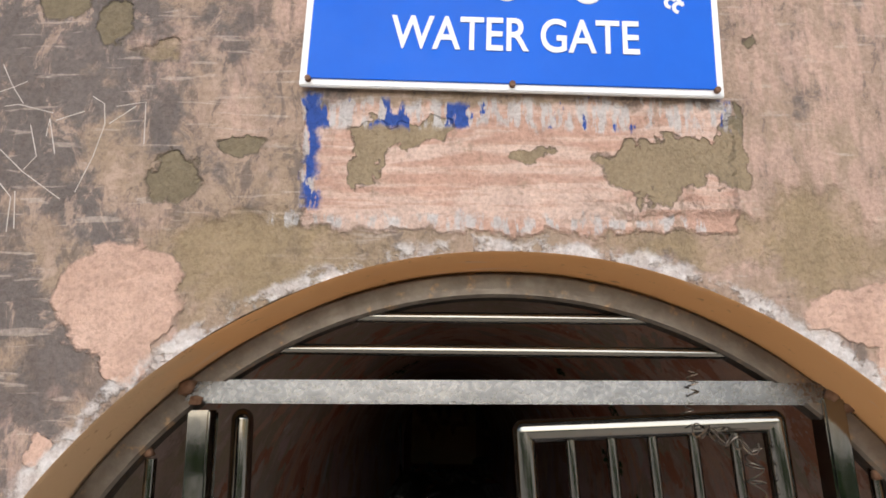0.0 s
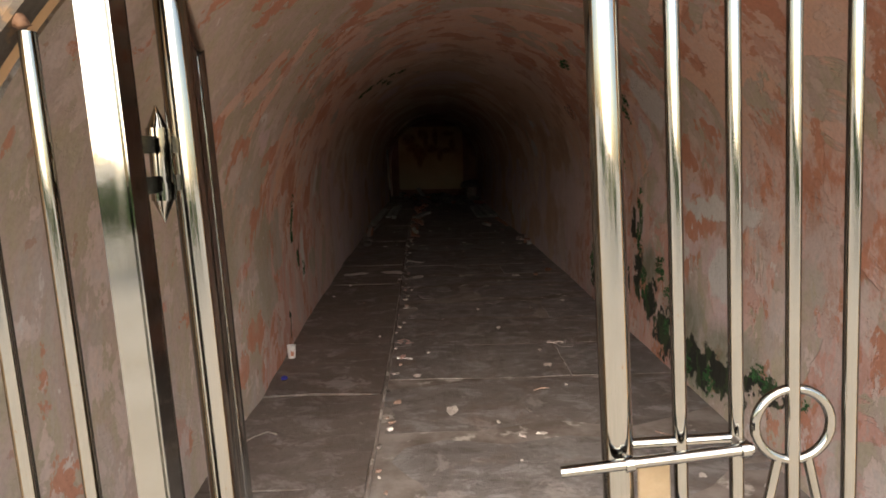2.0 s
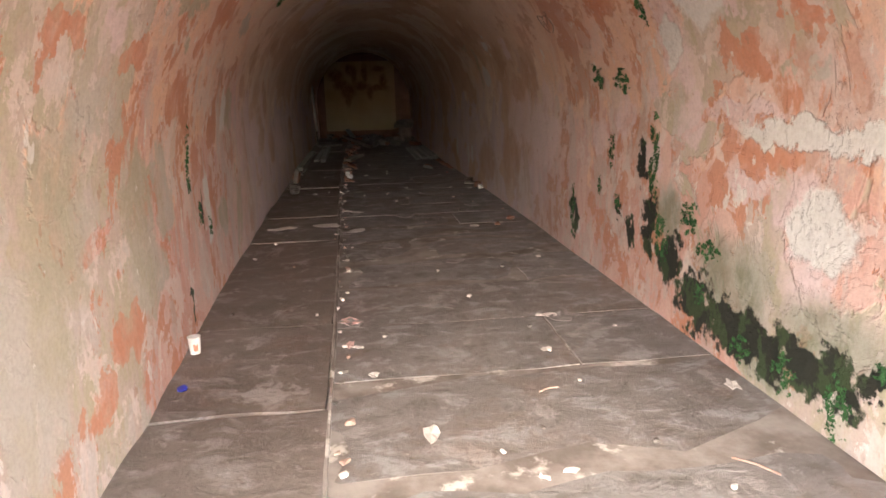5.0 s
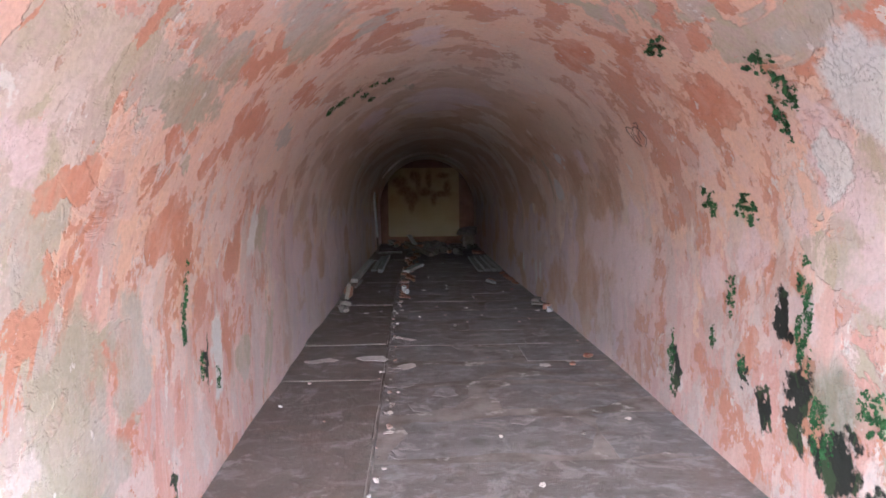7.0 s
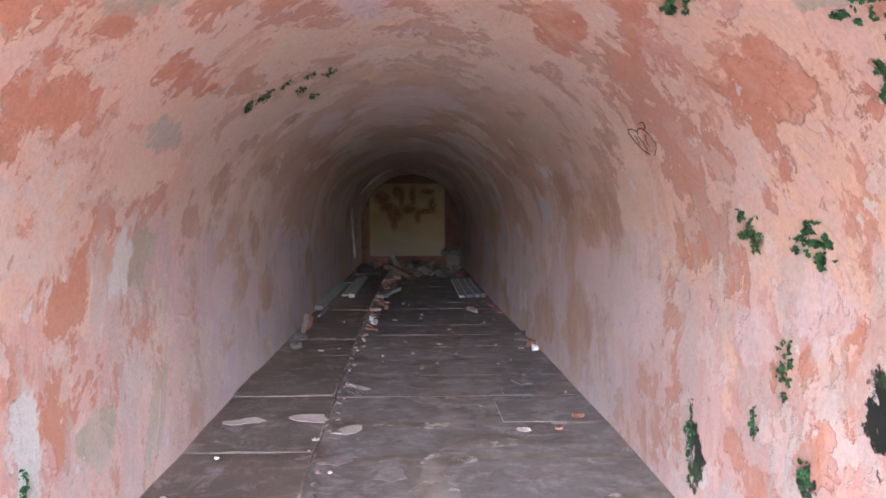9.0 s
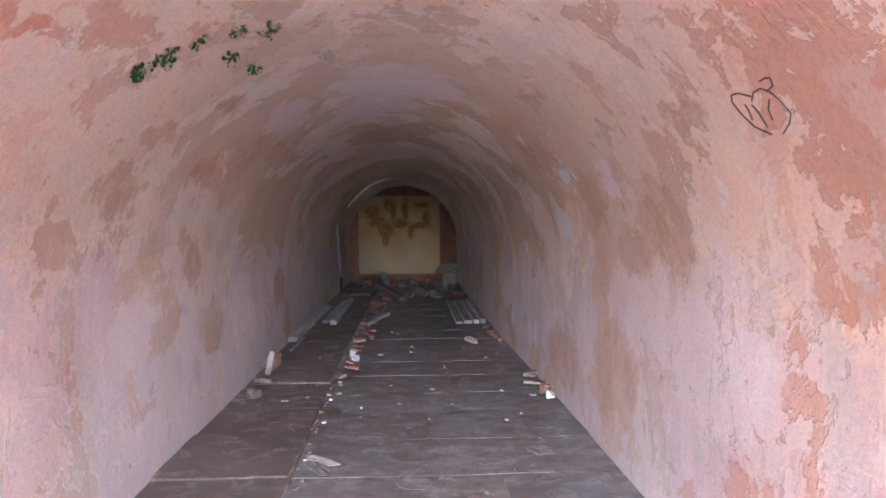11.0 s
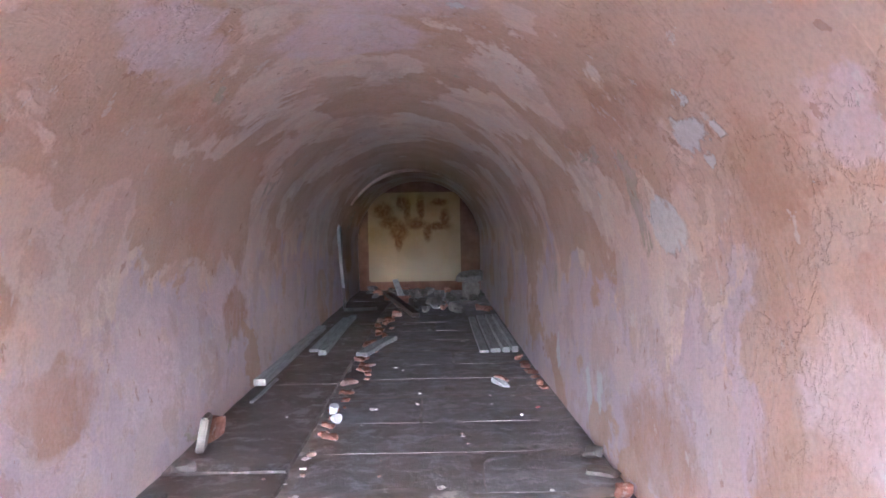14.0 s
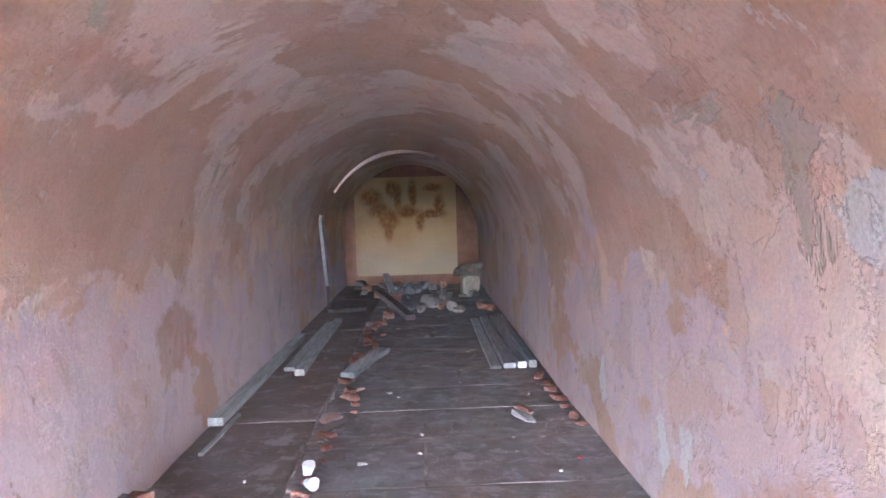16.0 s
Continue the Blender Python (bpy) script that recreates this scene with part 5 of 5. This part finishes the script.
# lime ridge along the edge of the raised strip
pts = []
for k in range(120):
    y = 1.8 + k * 0.066
    pts.append((lerp(STRIP, y) + 0.004 + 0.006 * noise.noise(Vector((y * 3, 0, 0))), y, 0.012 + 0.012 * noise.noise(Vector((y * 5, 4, 0)))))
tagged(smooth(part("trim_ridge", sweep(pts, 0.011, 6), M_MORTAR)), "thin lime ridge along the raised strip", "mortar ridge", kind="structure")

# charcoal scrawl on the vault
SCRAWL = [[(7.20, 0.691), (7.26, 0.673), (7.29, 0.648), (7.30, 0.626), (7.28, 0.616), (7.24, 0.617), (7.19, 0.628)], [(7.20, 0.635), (7.17, 0.624), (7.13, 0.622), (7.10, 0.629), (7.08, 0.647), (7.07, 0.669), (7.10, 0.682), (7.15, 0.694)],
          [(7.24, 0.636), (7.24, 0.647), (7.25, 0.662)], [(7.21, 0.640), (7.20, 0.654), (7.20, 0.679)], [(7.12, 0.641), (7.15, 0.654), (7.16, 0.671)], [(7.11, 0.612), (7.08, 0.611), (7.06, 0.613), (7.07, 0.624), (7.11, 0.630)]]
g = base("charcoal_scrawl", (1.1, 7.18, 1.85), "dark charcoal flower scrawl on the vault plaster", "graffiti")
for line in SCRAWL:
    pts = []
    for (ya, sa), (yb, sb) in zip(line, line[1:]):
        for f in (0, 0.25, 0.5, 0.75):
            pts.append((ya + (yb - ya) * f, sa + (sb - sa) * f))
    pts.append(line[-1])
    path = []
    for y, s in pts:
        p = profile(y, s)
        mid = Vector(((lerp(LEFT, y) + lerp(RIGHT, y)) / 2, y, min(p.z, 1.0)))
        n = (p - mid).normalized()
        path.append(p + n * (wavy(p) - 0.001))
    part("stroke", sweep(path, 0.0026, 6), M_CHARCOAL, g)

# scratches in the old plaster of the front wall
SCRATCHES = [[(-1.002, 2.303), (-0.978, 2.26), (-0.949, 2.22)], [(-1.0, 2.244), (-0.974, 2.254), (-0.948, 2.267)], [(-0.983, 2.214), (-0.957, 2.218), (-0.887, 2.2)], [(-0.879, 2.185), (-0.827, 2.204)], [(-0.893, 2.152), (-0.892, 2.188), (-0.871, 2.117)],
             [(-0.927, 2.175), (-0.905, 2.111), (-0.925, 2.084)], [(-0.979, 2.127), (-0.927, 2.081), (-0.846, 2.026)], [(-0.815, 2.235), (-0.791, 2.22), (-0.784, 2.178), (-0.797, 2.112), (-0.821, 2.04)], [(-0.768, 2.214), (-0.711, 2.224), (-0.704, 2.137)],
             [(-0.776, 2.178), (-0.729, 2.215)], [(-0.933, 2.041), (-0.922, 1.969)], [(-0.966, 2.058), (-0.939, 2.03), (-0.935, 1.963)]]
g = base("wall_scratches", (-0.88, FRONT, 2.1), "pale scratched lines in the grey plaster", "graffiti")
for line in SCRATCHES:
    path = []
    for x, z in line:
        p = Vector((x, FRONT, z))
        path.append((x, FRONT + noise.noise(p * 3.1) * 0.006 - 0.0005, z))
    part("scratch", sweep(path, 0.0010, 5), M_SCRATCH, g)
settle(g)

# scrub across the yard, mirrored in the steel
def bush(x, y, h, seed):
    rng = random.Random(seed)
    g = base("bush", (x, y, -0.06), "leafy green bush on the dry yard", "bush", "bushes across the yard")
    bm = tube((x, y, -0.1), (x + 0.1, y, h * 0.45), 0.05, 10, 0.03)
    tips = []
    for k in range(7):
        a = k * 0.9 + rng.uniform(0, 0.5)
        tip = Vector((x + math.cos(a) * h * 0.28, y + math.sin(a) * h * 0.28, h * rng.uniform(0.55, 0.9)))
        add_tube(bm, (x + 0.1, y, h * rng.uniform(0.3, 0.44)), tip, 0.02, 6, 0.008)
        tips.append(tip)
    smooth(part("trunk", bm, M_BARK, g))
    verts, faces = [], []
    for _ in range(1500):
        c = rng.choice(tips)
        p = c + Vector((rng.gauss(0, 1), rng.gauss(0, 1), rng.gauss(0, 0.8))) * h * 0.11
        q = Matrix.Rotation(rng.uniform(0, 6.28), 3, Vector((rng.uniform(-1, 1), rng.uniform(-1, 1), rng.uniform(-1, 1) + 0.01)).normalized())
        k = rng.uniform(0.06, 0.12)
        i = len(verts)
        for u, v in ((-1, 0), (0, 0.5), (1, 0), (0, -0.5)):
            verts.append(tuple(p + q @ Vector((u * k, v * k, 0))))
        faces.append((i, i + 1, i + 2, i + 3))
    me = bpy.data.meshes.new("crown")
    me.from_pydata(verts, [], faces)
    me.materials.append(M_LEAF)
    ob = new("crown", me)
    ob.parent = g
    ob.matrix_parent_inverse = g.matrix_world.inverted()


for k in range(46):
    bush(-12 + k * 0.50 + (k % 3) * 0.3, -5.8 - (k * 37 % 11) * 0.75, 0.75 + (k * 53 % 4) * 0.16, k)
build_floor()
